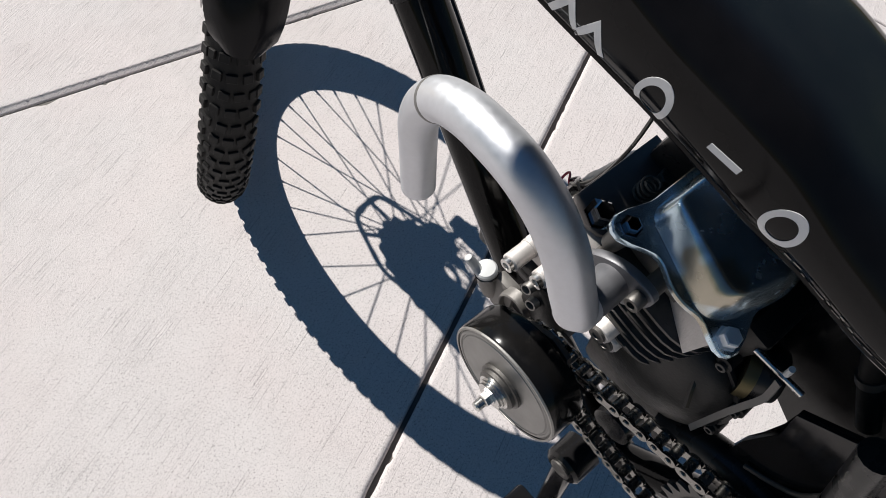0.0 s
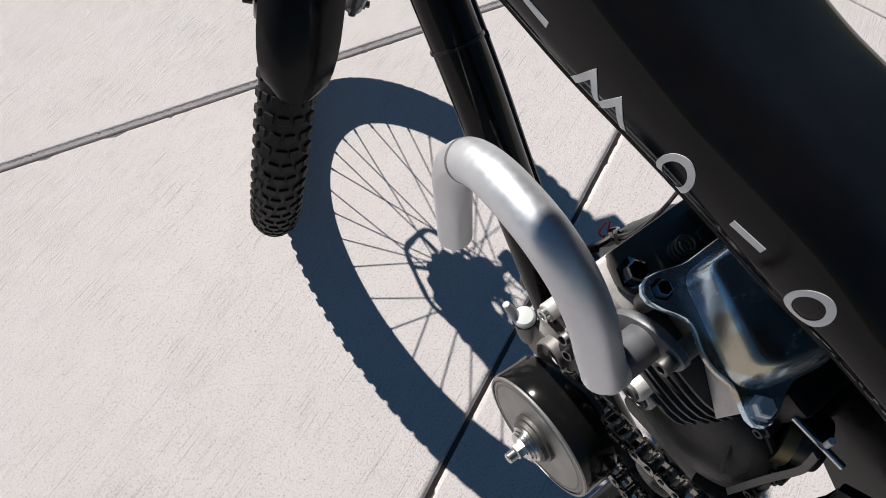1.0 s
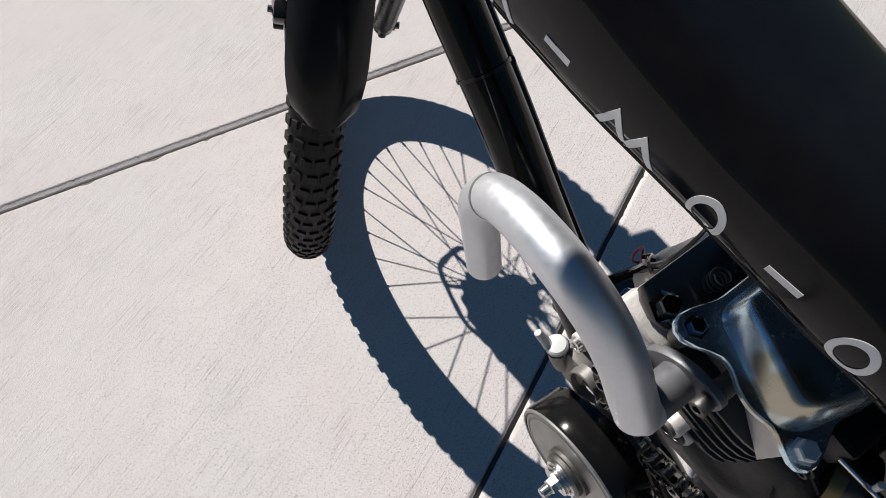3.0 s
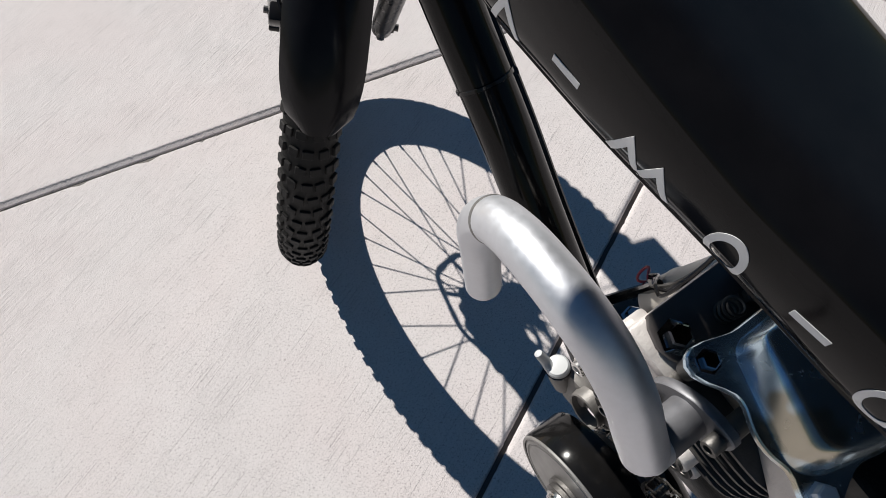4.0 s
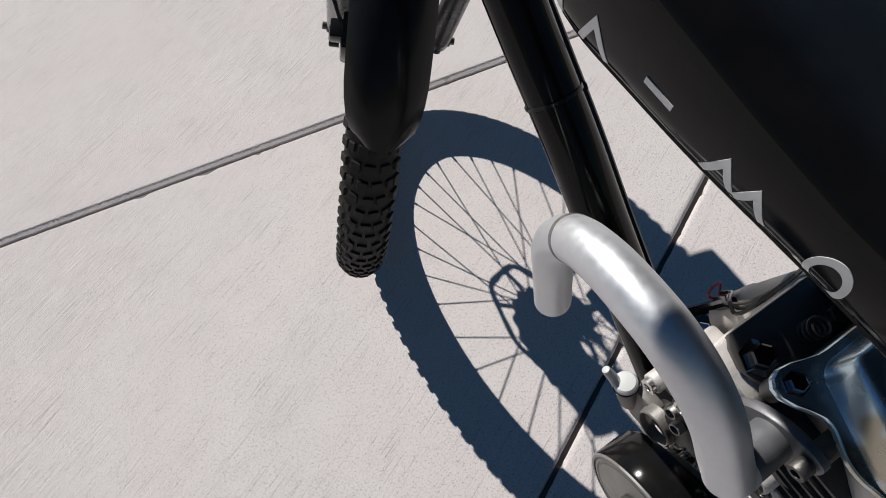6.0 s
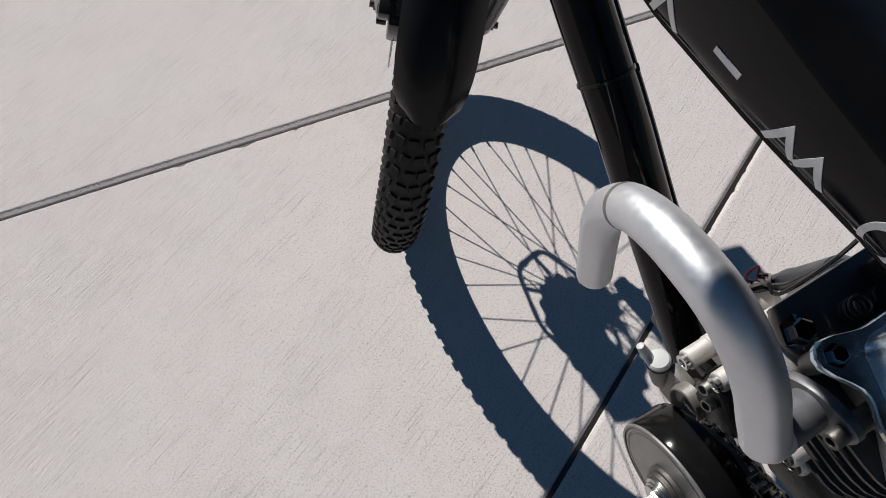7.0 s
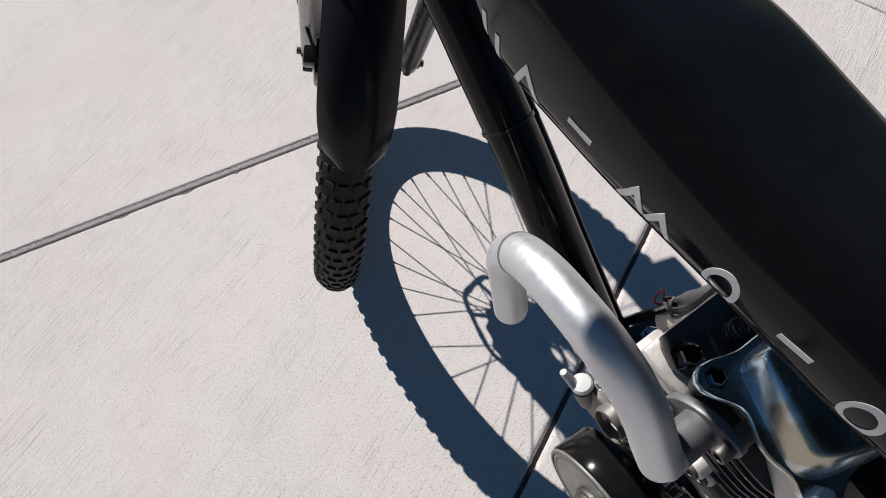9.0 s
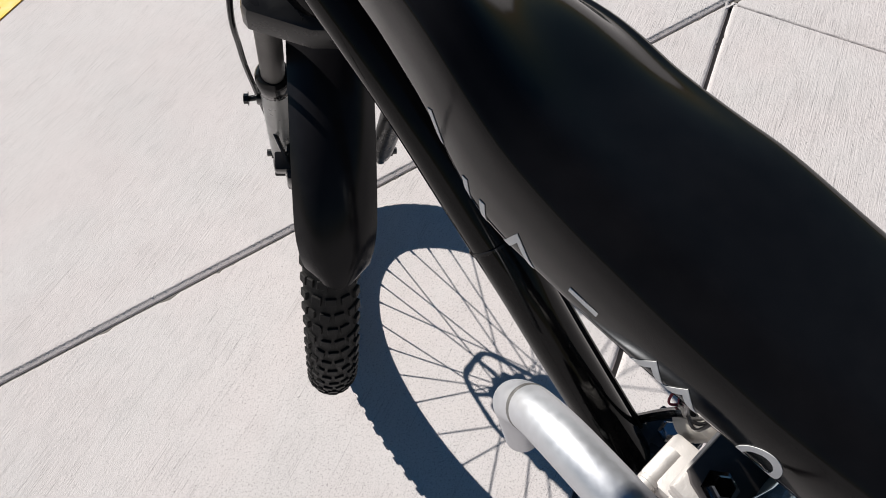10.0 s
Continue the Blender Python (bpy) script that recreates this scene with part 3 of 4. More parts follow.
# ---------- frame and tank ----------
# along the frame: distance back, left width, lower lip, top of the side panel, right shoulder and its height
TANK = np.array([
    (0.02, 0.022, 0.895, 0.925, -0.0228, 0.8648), (0.1, 0.032, 0.885, 0.922, -0.0304, 0.8548), (0.16, 0.044, 0.875, 0.915, -0.038, 0.8448),
    (0.2, 0.053, 0.866, 0.908, -0.0426, 0.8395), (0.24, 0.0615, 0.855, 0.9, -0.0456, 0.8305), (0.27, 0.067, 0.836, 0.892, -0.0456, 0.8295),
    (0.285, 0.0695, 0.816, 0.884, -0.0456, 0.8275), (0.3, 0.0715, 0.797, 0.871, -0.0456, 0.8235), (0.32, 0.0728, 0.7905, 0.854, -0.0456, 0.8155),
    (0.34, 0.0735, 0.7875, 0.844, -0.0456, 0.8105), (0.36, 0.074, 0.784, 0.836, -0.0456, 0.8065), (0.38, 0.0738, 0.7795, 0.829, -0.0456, 0.8035),
    (0.4, 0.0732, 0.7755, 0.821, -0.0456, 0.7975), (0.42, 0.0724, 0.772, 0.814, -0.0456, 0.7905), (0.45, 0.0705, 0.7655, 0.803, -0.0456, 0.7805),
    (0.48, 0.0675, 0.756, 0.794, -0.0441, 0.7755), (0.51, 0.0628, 0.743, 0.782, -0.0418, 0.7675), (0.54, 0.0568, 0.7325, 0.763, -0.0388, 0.7545),
    (0.58, 0.05, 0.7135, 0.742, -0.035, 0.7395), (0.64, 0.044, 0.702, 0.728, -0.0319, 0.7275), (0.72, 0.04, 0.694, 0.72, -0.0304, 0.7225), (0.84, 0.034, 0.69, 0.715, -0.0258, 0.7125)])
TANK_B = np.linspace(0.02, 0.84, 411)
SOFTEN = np.hanning(15) / np.hanning(15).sum()
TANK_V = [np.convolve(np.pad(np.interp(TANK_B, TANK[:, 0], TANK[:, k]), 7, mode="edge"), SOFTEN, "valid") for k in range(1, 6)]


def tank_at(b):
    """The tank's section numbers at b."""
    return [float(np.interp(b, TANK_B, v)) for v in TANK_V]


def tank_section(b):
    """The outline at b as (left, up), from the lower left lip over the top and back below."""
    w, low, brim, lr, ur = tank_at(b)
    tall = brim - low
    key = [(w - 0.014, low - 0.0065), (w - 0.0045, low - 0.0015), (w - 0.0008, low + 0.006), (w, low + 0.3 * tall), (w - 0.0004, low + 0.62 * tall), (w - 0.003, brim - 0.0035), (w - 0.009, brim + 0.003),
           (w - 0.022, brim + 0.0065), (0.55 * w + 0.45 * lr, 0.6 * brim + 0.4 * ur + 0.0078), (0.25 * w + 0.75 * lr, 0.3 * brim + 0.7 * ur + 0.0055), (lr + 0.0110, ur + 0.0070), (lr + 0.0040, ur + 0.0040), (lr + 0.0016, ur + 0.0016), (lr + 0.0006, ur - 0.0018), (lr, ur - 0.028),
           (lr + 0.014, ur - 0.046), (0.3 * w + 0.7 * lr, min(ur - 0.048, low - 0.022)), (0.6 * w + 0.2 * lr, low - 0.024)]
    n = len(key)
    out = []
    for i in range(n):
        a, c, d, e = [Vector(key[(i + k) % n]) for k in (-1, 0, 1, 2)]
        for k in range(5):
            t = k / 5
            out.append(0.5 * (2 * c + (d - a) * t + (2 * a - 5 * c + 4 * d - e) * t * t + (3 * c - a - 3 * d + e) * t ** 3))
    return out


def tank_left(b, u, lift=0.0):
    """A point on the tank's left panel at the height u."""
    side = tank_section(b)[:36]
    u = max(u, side[2].y)
    for p, q in zip(side[:-1], side[1:]):
        if p.y <= u <= q.y:
            f = (u - p.y) / max(q.y - p.y, 1e-9)
            return B(b, p.x + (q.x - p.x) * f + lift, u)
    return B(b, side[-1].x + lift, u)


def build_tank():
    bm = bmesh.new()
    n = 120
    ring_strip(bm, [[B(b, p.x, p.y) for p in tank_section(b)] for b in [0.04 + 0.80 * k / n for k in range(n + 1)]])
    tank = bpart("fuel_tank", bm, M_PAINT, label="gloss black fuel tank built into the frame")
    # rolled lip along the lower left edge
    bm = bmesh.new()
    path = []
    for k in range(81):
        b = 0.20 + 0.56 * k / 80
        w, low = tank_at(b)[:2]
        path.append(B(b, w - 0.0065, low - 0.0035))
    tube(bm, path, 0.0021, 8)
    bpart("tank_seam", bm, M_PAINT, tank)
    return tank


tank = build_tank()


def stroke(bm, pts, half):
    """A flat band of vinyl on the tank's side along points (b, u)."""
    pts = [Vector(p) for p in pts]
    n = len(pts)
    lo, hi = [], []
    for i, p in enumerate(pts):
        d0 = (pts[i] - pts[i - 1]).normalized() if i else (pts[1] - pts[0]).normalized()
        d1 = (pts[i + 1] - pts[i]).normalized() if i < n - 1 else d0
        m = (d0 + d1).normalized()
        nrm = Vector((-m.y, m.x))
        w = half / max(0.5, nrm.dot(Vector((-d0.y, d0.x))))
        lo.append(p - nrm * w)
        hi.append(p + nrm * w)
    rows = []
    for a, c in zip(lo, hi):
        rows.append([tank_left(a.x, a.y, 0.0001), tank_left(c.x, c.y, 0.0001), tank_left(c.x, c.y, 0.0004), tank_left(a.x, a.y, 0.0004)])
    ring_strip(bm, rows)


def spread(pts, n=5):
    out = []
    for p, q in zip(pts[:-1], pts[1:]):
        for k in range(n):
            out.append((p[0] + (q[0] - p[0]) * k / n, p[1] + (q[1] - p[1]) * k / n))
    return out + [pts[-1]]


def build_decals():
    h = 0.0018
    marks = [("bar_mark", [(0.2765, 0.846), (0.2815, 0.829)]), ("bar_mark", [(0.2975, 0.820), (0.2970, 0.806)]), ("bar_mark", [(0.3086, 0.813), (0.3068, 0.798)]),
             ("chevron_mark", [(0.3207, 0.7926), (0.3312, 0.8083), (0.3381, 0.7915)]),
             ("bar_mark", [(0.3616, 0.8014), (0.3766, 0.7974)]),
             ("zigzag_mark", [(0.3940, 0.7784), (0.4052, 0.7922), (0.4098, 0.7763), (0.4202, 0.7884), (0.4250, 0.7742)]),
             ("bar_mark", [(0.4829, 0.7710), (0.4983, 0.7673)])]
    for nm, line in marks:
        bm = bmesh.new()
        stroke(bm, spread(line), h)
        bpart(nm, bm, M_WHITE, tank, "plain white vinyl mark")
    for b0, u0, ab, au, cb, cu in ((0.4537, 0.7728, 0.0092, 0.0027, 0.0, 0.0128), (0.5240, 0.7527, 0.0090, 0.0030, -0.0018, 0.0110)):
        bm = bmesh.new()
        rings = []
        for k in range(48):
            c, d = math.cos(2 * math.pi * k / 48), math.sin(2 * math.pi * k / 48)
            rings.append([tank_left(b0 + r * (ab * c + cb * d), u0 + r * (au * c + cu * d), lift) for r, lift in ((1.0, 0.0001), (0.66, 0.0001), (0.66, 0.0004), (1.0, 0.0004))])
        ring_strip(bm, rings, loop=True)
        bpart("ring_mark", bm, M_WHITE, tank, "plain white vinyl ring")


build_decals()


def build_wear():
    """Chipped paint along the lip and a few flecks on the panel."""
    rng = random.Random(21)
    for k in range(11):
        b = 0.531 + 0.0048 * k + 0.002 * rng.random()
        u = tank_at(b)[1] + 0.0010 + 0.0045 * rng.random()
        bm = bmesh.new()
        stroke(bm, [(b, u), (b + 0.0012, u - 0.0006), (b + 0.0018 + 0.003 * rng.random(), u - 0.0016)], 0.0003 + 0.0004 * rng.random())
        bpart("paint_chip", bm, M_ALUD, tank, "bare metal chip in the paint")


build_wear()


def build_frame():
    bm = bmesh.new()
    path = [B(0.03, 0, 0.84), B(0.135, 0.0, 0.738), B(0.20, 0.0, 0.656), B(0.245, 0.0, 0.600), B(0.290, 0.0, 0.538), B(0.357, 0.0, 0.452), B(0.42, 0.0, 0.375), B(0.50, 0.0, 0.31)]
    tube(bm, catmull(path, 8), 0.0205, 24)
    dt = bpart("down_tube", bm, M_TUBE, label="gloss black frame down tube")
    d = (Vector(path[3]) - Vector(path[1])).normalized()
    c = B(0.222, 0.0, 0.629)
    bm = bmesh.new()
    lathe(bm, c - d * 0.002, d, [(0, 0.0209), (0.0006, 0.0218), (0.003, 0.0218), (0.0036, 0.0209)], 28)
    block(bm, c + LEFT * -0.0225 + BACK * 0.004, LEFT * 0.003, d * 0.003, BACK * 0.003, 0.001, 1)
    bpart("cable_tie", bm, M_PLASTIC, dt, "black cable tie")
    # a cable along the front of the tube
    bm = bmesh.new()
    nrm = d.cross(LEFT).normalized()
    tube(bm, catmull([p - nrm * 0.0 + LEFT * -0.024 for p in path[1:6]], 6), 0.0032, 8)
    bpart("cable", bm, M_PLASTIC, dt)
    bm = bmesh.new()
    tube(bm, [wheel_local(0, -0.235, 0.755), B(0.0, 0.0, 0.97)], 0.026, 24)
    bpart("head_tube", bm, M_PAINT)
    # seat tube, chain stays and bottom bracket close the frame at the rear
    bm = bmesh.new()
    tube(bm, [B(0.50, 0, 0.31), B(0.56, 0, 0.29), B(0.70, 0, 0.45), B(0.82, 0, 0.74)], 0.018, 20)
    bpart("seat_tube", bm, M_PAINT)
    # unseen handlebar above the view; bend and grip thickness set to shade the pipe
    bm = bmesh.new()
    bar = catmull([B(0.122, 0.30, 1.03), B(0.115, 0.2, 1.035), B(0.110, 0.16, 1.04), B(0.106, 0.122, 1.04), B(0.06, 0.102, 1.04), B(0.0, 0.085, 1.04), B(-0.05, 0.05, 1.035), B(-0.06, 0.0, 1.03), B(-0.05, -0.05, 1.035), B(0.0, -0.085, 1.04), B(0.06, -0.112, 1.04), B(0.108, -0.145, 1.04), B(0.119, -0.2, 1.035), B(0.125, -0.3, 1.03)], 8)
    tube(bm, bar, [0.020 if i < 26 or i > len(bar) - 22 else 0.0125 for i in range(len(bar))], 16)
    tube(bm, [B(0.0, 0.0, 0.95), B(-0.03, 0.0, 1.0), B(-0.06, 0.0, 1.03)], 0.017, 16)
    bpart("handlebar", bm, M_SATIN, label="unseen black handlebar with thick grips, set to shade the exhaust pipe")



build_frame()


def build_exhaust():
    bm = bmesh.new()
    bend = [B(0.4770, 0.0955, 0.6385), B(0.4755, 0.0968, 0.646), B(0.4705, 0.0985, 0.660), B(0.461, 0.1005, 0.6845), B(0.446, 0.103, 0.7070), B(0.427, 0.105, 0.7220), B(0.404, 0.1035, 0.7236), B(0.381, 0.1005, 0.7180), B(0.3585, 0.0962, 0.7035), B(0.3425, 0.0927, 0.6820), B(0.3310, 0.0878, 0.654), B(0.3245, 0.082, 0.620), B(0.321, 0.077, 0.562)]
    path = [B(0.4768, 0.0875, 0.6372), B(0.4769, 0.0925, 0.6378)] + catmull(bend, 8)
    tube(bm, path, 0.0128, 32)
    pipe = bpart("exhaust_pipe", bm, M_PIPE, label="satin silver exhaust pipe bent over towards the front")
    # stub at the flange; its darker grey stands for the shade behind the bend
    bm = bmesh.new()
    tube(bm, [B(0.4762, 0.060, 0.6345), B(0.4768, 0.088, 0.6372)], 0.0122, 28)
    bpart("pipe_stub", bm, M_FLANGE, pipe, "pipe stub at the flange, coloured darker in place of shade")
    bm = bmesh.new()
    i = 2 + 66
    d = (path[i + 1] - path[i - 1]).normalized()
    lathe(bm, path[i] - d * 0.0011, d, [(-0.0014, 0.0127), (-0.0004, 0.01305), (0.0024, 0.01305), (0.0034, 0.0127)], 32)
    bpart("weld_seam", bm, M_SEAM, pipe, "dark weld ring")
    bm = bmesh.new()
    d = (path[-1] - path[-2]).normalized()
    lathe(bm, path[-1] + d * 0.0002, d, [(0, 0.0106), (0.0004, 0.0106)], 24)
    bpart("outlet", bm, M_PLASTIC, pipe, "black disc at the pipe mouth")


build_exhaust()

# ---------- engine ----------
TIP = radians(14)


def E(x, l, h):
    """The engine's own directions: x back along its head, l to the left, h up its cylinder."""
    return B(0.466 + x * math.cos(TIP) + h * math.sin(TIP), l, 0.668 - x * math.sin(TIP) + h * math.cos(TIP))


EX = E(1, 0, 0) - E(0, 0, 0)
EH = E(0, 0, 1) - E(0, 0, 0)


def oval(cx, cl, hx, hl, h, n=48, power=5.0):
    """A ring of points on a rounded rectangle, level in the engine."""
    out = []
    for k in range(n):
        a = 2 * math.pi * k / n
        c, s = math.cos(a), math.sin(a)
        r = (abs(c) ** power + abs(s) ** power) ** (-1 / power)
        out.append(E(cx + hx * r * c, cl + hl * r * s, h))
    return out


def lobed(cx, cl, hx, hl, lobes, n=96):
    """An outline of a rounded rectangle with round lobes about bolts, as (x, l)."""
    out = []
    for k in range(n):
        a = 2 * math.pi * k / n
        dx, dl = math.cos(a), math.sin(a)
        best = min(hx / max(abs(dx), 1e-6), hl / max(abs(dl), 1e-6))
        for ox, ol, r in lobes:
            px_, pl_ = ox - cx, ol - cl
            t = px_ * dx + pl_ * dl
            q = px_ * px_ + pl_ * pl_ - t * t
            if q < r * r and t > 0:
                best = max(best, t + math.sqrt(r * r - q))
        out.append((cx + dx * best, cl + dl * best))
    for _ in range(2):
        out = [((p[0] + 2 * q[0] + r[0]) / 4, (p[1] + 2 * q[1] + r[1]) / 4) for p, q, r in zip(out[-1:] + out[:-1], out, out[1:] + out[:1])]
    return out


def rounded(corners, r, n=8):
    """A polygon with its corners rounded off, as (x, l)."""
    out = []
    m = len(corners)
    for i, c in enumerate(corners):
        c, p, q = Vector(c), Vector(corners[i - 1]), Vector(corners[(i + 1) % m])
        a = c + (p - c).normalized() * min(r, 0.45 * (p - c).length)
        d = c + (q - c).normalized() * min(r, 0.45 * (q - c).length)
        for k in range(n + 1):
            t = k / n
            out.append(a * (1 - t) ** 2 + c * 2 * t * (1 - t) + d * t * t)
    return out


def build_engine():
    # crankcase: a turned body across the frame with a domed left cover
    bm = bmesh.new()
    lathe(bm, B(0.522, -0.070, 0.545), LEFT, [(0, 0.02), (0.006, 0.038), (0.02, 0.050), (0.085, 0.056), (0.102, 0.054), (0.109, 0.048), (0.115, 0.034), (0.118, 0.012)], 40)
    engine = bpart("engine", bm, M_CRANK, label="dark cast crankcase of a small four-stroke engine")
    bm = bmesh.new()
    lathe(bm, B(0.522, 0.0240, 0.545), LEFT, [(0, 0.0572), (0.0035, 0.0572), (0.0035, 0.054)], 48)
    bpart("cover_gasket", bm, M_FIN, engine)
    for k in range(9):
        a = radians(-60 + 40 * k)
        r = BACK * math.cos(a) + UP * math.sin(a)
        bm = bmesh.new()
        lathe(bm, B(0.522, 0.018, 0.545) + r * 0.0575, LEFT, [(0, 0.0058), (0.011, 0.0058), (0.0115, 0.0050)], 14)
        boss = bpart("case_boss", bm, M_CRANK, engine)
        hex_bolt("bolt", B(0.522, 0.0292, 0.545) + r * 0.0575, LEFT, 0.0062, 0.0035, M_CASE, boss, socket=True)
    # cylinder: one finned casting
    bm = bmesh.new()
    rings = []
    for k in range(6):
        h = -0.094 + 0.0104 * k
        for hh, g in ((0, 0.80), (0.0008, 0.80), (0.0022, 1.0), (0.0048, 1.0), (0.0062, 0.80)):
            rings.append(oval(0.042, 0.0, 0.047 * g, 0.054 * g, h + hh, 40, 4.0))
    ring_strip(bm, rings)
    bpart("cylinder", bm, M_FIN, engine, "black finned cylinder")
    # head
    bm = bmesh.new()
    ring_strip(bm, [oval(0.037, 0, 0.034, 0.036, -0.0345, 40, 6), oval(0.037, 0, 0.038, 0.040, -0.0325, 40, 6), oval(0.037, 0, 0.038, 0.040, -0.0065, 40, 6), oval(0.037, 0, 0.037, 0.039, -0.0042, 40, 6)])
    head = bpart("cylinder_head", bm, M_ALUD, engine, "dull cast aluminium cylinder head")
    bm = bmesh.new()
    lathe(bm, E(0.001, 0.046, -0.034), EH, [(0, 0.0062), (0.012, 0.0068), (0.0295, 0.0072)], 24)
    bpart("head_boss", bm, M_BODY, head)
    bm = bmesh.new()
    lathe(bm, E(0.076, 0.040, -0.03), EH, [(0, 0.006), (0.0255, 0.0075)], 24)
    bpart("head_boss", bm, M_FIN, head)
    # wedge added in paler metal to stand for a sunlit patch beside the head
    bm = bmesh.new()
    prism(bm, [E(x, l, -0.036) for x, l in ((0.040, 0.034), (0.0755, 0.0545), (0.0755, 0.036))], EH * 0.0285, 0.0015)
    bpart("head_lug", bm, M_ALU, head, "added pale wedge standing for the sunlit patch on the head")
    # valve cover: pressed flange with bolt lobes, and a domed box
    lobes = [(0.0, 0.0515, 0.0122), (0.077, 0.0495, 0.0115), (0.0, -0.050, 0.0118), (0.078, -0.0465, 0.0128), (0.046, 0.027, 0.0300)]
    line = lobed(0.037, 0.0, 0.041, 0.0505, lobes)
    bm = bmesh.new()
    ring_strip(bm, [[E(x, l, h) for x, l in [(0.037 + (x - 0.037) * g, l * g) for x, l in line]] for h, g in ((-0.0036, 0.985), (-0.003, 1.0), (0.0002, 1.0), (0.0012, 0.985))])
    box = []
    foot = [(0.0015, -0.038), (0.0015, 0.0370), (0.0590, 0.0535), (0.0700, 0.0430), (0.0800, 0.006), (0.0780, -0.038)]
    crest = [(0.0035, -0.029), (0.0035, 0.0310), (0.0560, 0.0445), (0.0635, 0.0360), (0.0715, 0.010), (0.0705, -0.029)]
    for h, f, g in ((0.0008, 0.0, 1.045), (0.0014, 0.0, 1.012), (0.0032, 0.04, 1.0), (0.0072, 0.17, 1.0), (0.0110, 0.33, 1.0), (0.0146, 0.51, 1.0), (0.0176, 0.69, 1.0), (0.0198, 0.86, 1.0), (0.0210, 0.97, 0.985), (0.0216, 1.0, 0.95), (0.0218, 1.0, 0.90), (0.0220, 1.0, 0.45), (0.0221, 1.0, 0.02)):
        ring = [((a[0] * (1 - f) + c[0] * f - 0.038) * g + 0.038, (a[1] * (1 - f) + c[1] * f) * g) for a, c in zip(rounded(foot, 0.009), rounded(crest, 0.0065))]
        box.append([E(x, l, h) for x, l in ring])
    ring_strip(bm, box)
    cover = bpart("valve_cover", bm, M_COVER, engine, "polished chrome valve cover with bolt lobes")
    hex_bolt("bolt", E(0.0, 0.0515, 0.0010), EH, 0.0085, 0.0045, M_CHROME, cover)
    hex_bolt("bolt", E(0.077, 0.0498, 0.0010), EH, 0.0100, 0.0065, M_ZINC, cover, 1.25)
    hex_bolt("bolt", E(0.0, -0.050, 0.0010), EH, 0.010, 0.006, M_CHROME, cover)
    hex_bolt("bolt", E(0.078, -0.0465, 0.0010), EH, 0.0115, 0.0085, M_ZINC, cover, 1.3)
    # exhaust flange on the head's left side
    bm = bmesh.new()
    rows = []
    for l, g in ((0.0580, 0.97), (0.0588, 1.0), (0.0632, 1.0), (0.0640, 0.97)):
        ring = []
        for a in [2 * math.pi * k / 40 for k in range(40)]:
            c, d = g * 0.0295 * math.cos(a), g * 0.0165 * math.sin(a) * (1 - 0.30 * abs(math.cos(a)) ** 3)
            ring.append(E(0.018 + 0.72 * c - 0.69 * d, l, -0.030 + 0.69 * c + 0.72 * d))
        rows.append(ring)
    ring_strip(bm, rows)
    flange = bpart("exhaust_flange", bm, M_FLANGE, engine, "grey steel exhaust flange")
    for x, h in ((0.0336, -0.0150), (0.0024, -0.0450)):
        bm = bmesh.new()
        lathe(bm, E(x, 0.040, h), LEFT, [(0, 0.0062), (0.0175, 0.0062)], 16)
        bpart("stud", bm, M_CASE, flange)
        hex_bolt("bolt", E(x, 0.0652, h), LEFT, 0.0088, 0.008, M_CASE, flange, socket=True)
    # crankcase bolt bosses
    for x, l, h, r in ((0.043, 0.062, -0.090, 0.0085), (0.052, 0.054, -0.106, 0.0095)):
        bm = bmesh.new()
        lathe(bm, E(x, 0.02, h), LEFT, [(0, r * 1.1), (l - 0.022, r), (l - 0.020, r * 0.9)], 24)
        boss = bpart("bolt_boss", bm, M_ALU, engine)
        hex_bolt("bolt", E(x, l - 0.0005, h), LEFT, r * 1.25, 0.003, M_CASE, boss, socket=True)
    # intake side: silver block with a black plate on top
    bm = bmesh.new()
    block(bm, E(-0.017, 0.018, -0.0445), EX * 0.0175, LEFT * 0.0385, EH * 0.0045, 0.003, 2)
    block(bm, E(-0.016, 0.018, -0.0545), EX * 0.0165, LEFT * 0.0375, EH * 0.0045, 0.003, 2)
    block(bm, E(-0.012, 0.010, -0.070), EX * 0.014, LEFT * 0.030, EH * 0.012, 0.005, 2)
    port = bpart("intake_block", bm, M_ALU, engine, "cast aluminium intake block")
    bm = bmesh.new()
    block(bm, E(-0.017, 0.010, -0.0388), EX * 0.0165, LEFT * 0.034, EH * 0.0012)
    bpart("gasket", bm, M_FIN, port)
    bm = bmesh.new()
    outline = [(-0.034, -0.030), (-0.034, 0.044), (-0.028, 0.0485), (-0.017, 0.0515), (-0.008, 0.0490), (0.001, 0.0430), (0.001, -0.030)]
    prism(bm, [E(x, l, -0.0374) for x, l in outline], EH * 0.0030, 0.0008)
    plate = bpart("mount_plate", bm, M_BLUED, engine, "black steel mounting plate")
    hex_bolt("bolt", E(-0.0155, 0.0395, -0.0344), EH, 0.0125, 0.008, M_CHROME, plate, 1.5)
    hex_bolt("bolt", E(-0.009, -0.012, -0.0344), EH, 0.010, 0.006, M_CASE, plate)
    bm = bmesh.new()
    coil = [E(-0.011 + 0.0055 * math.cos(a), 0.0087 + 0.0055 * math.sin(a), -0.033 + 0.0016 * a / 2) for a in [0.45 * k for k in range(48)]]
    tube(bm, coil, 0.0011, 6)
    bpart("spring", bm, M_CASE, plate, "small coil spring")
    # black hanger from the plate up to the tank
    bm = bmesh.new()
    block(bm, E(-0.014, -0.024, -0.002), EX * 0.014, LEFT * 0.010, EH * 0.034, 0.004, 2)
    bpart("engine_hanger", bm, M_SATIN, engine)
    return engine


engine = build_engine()


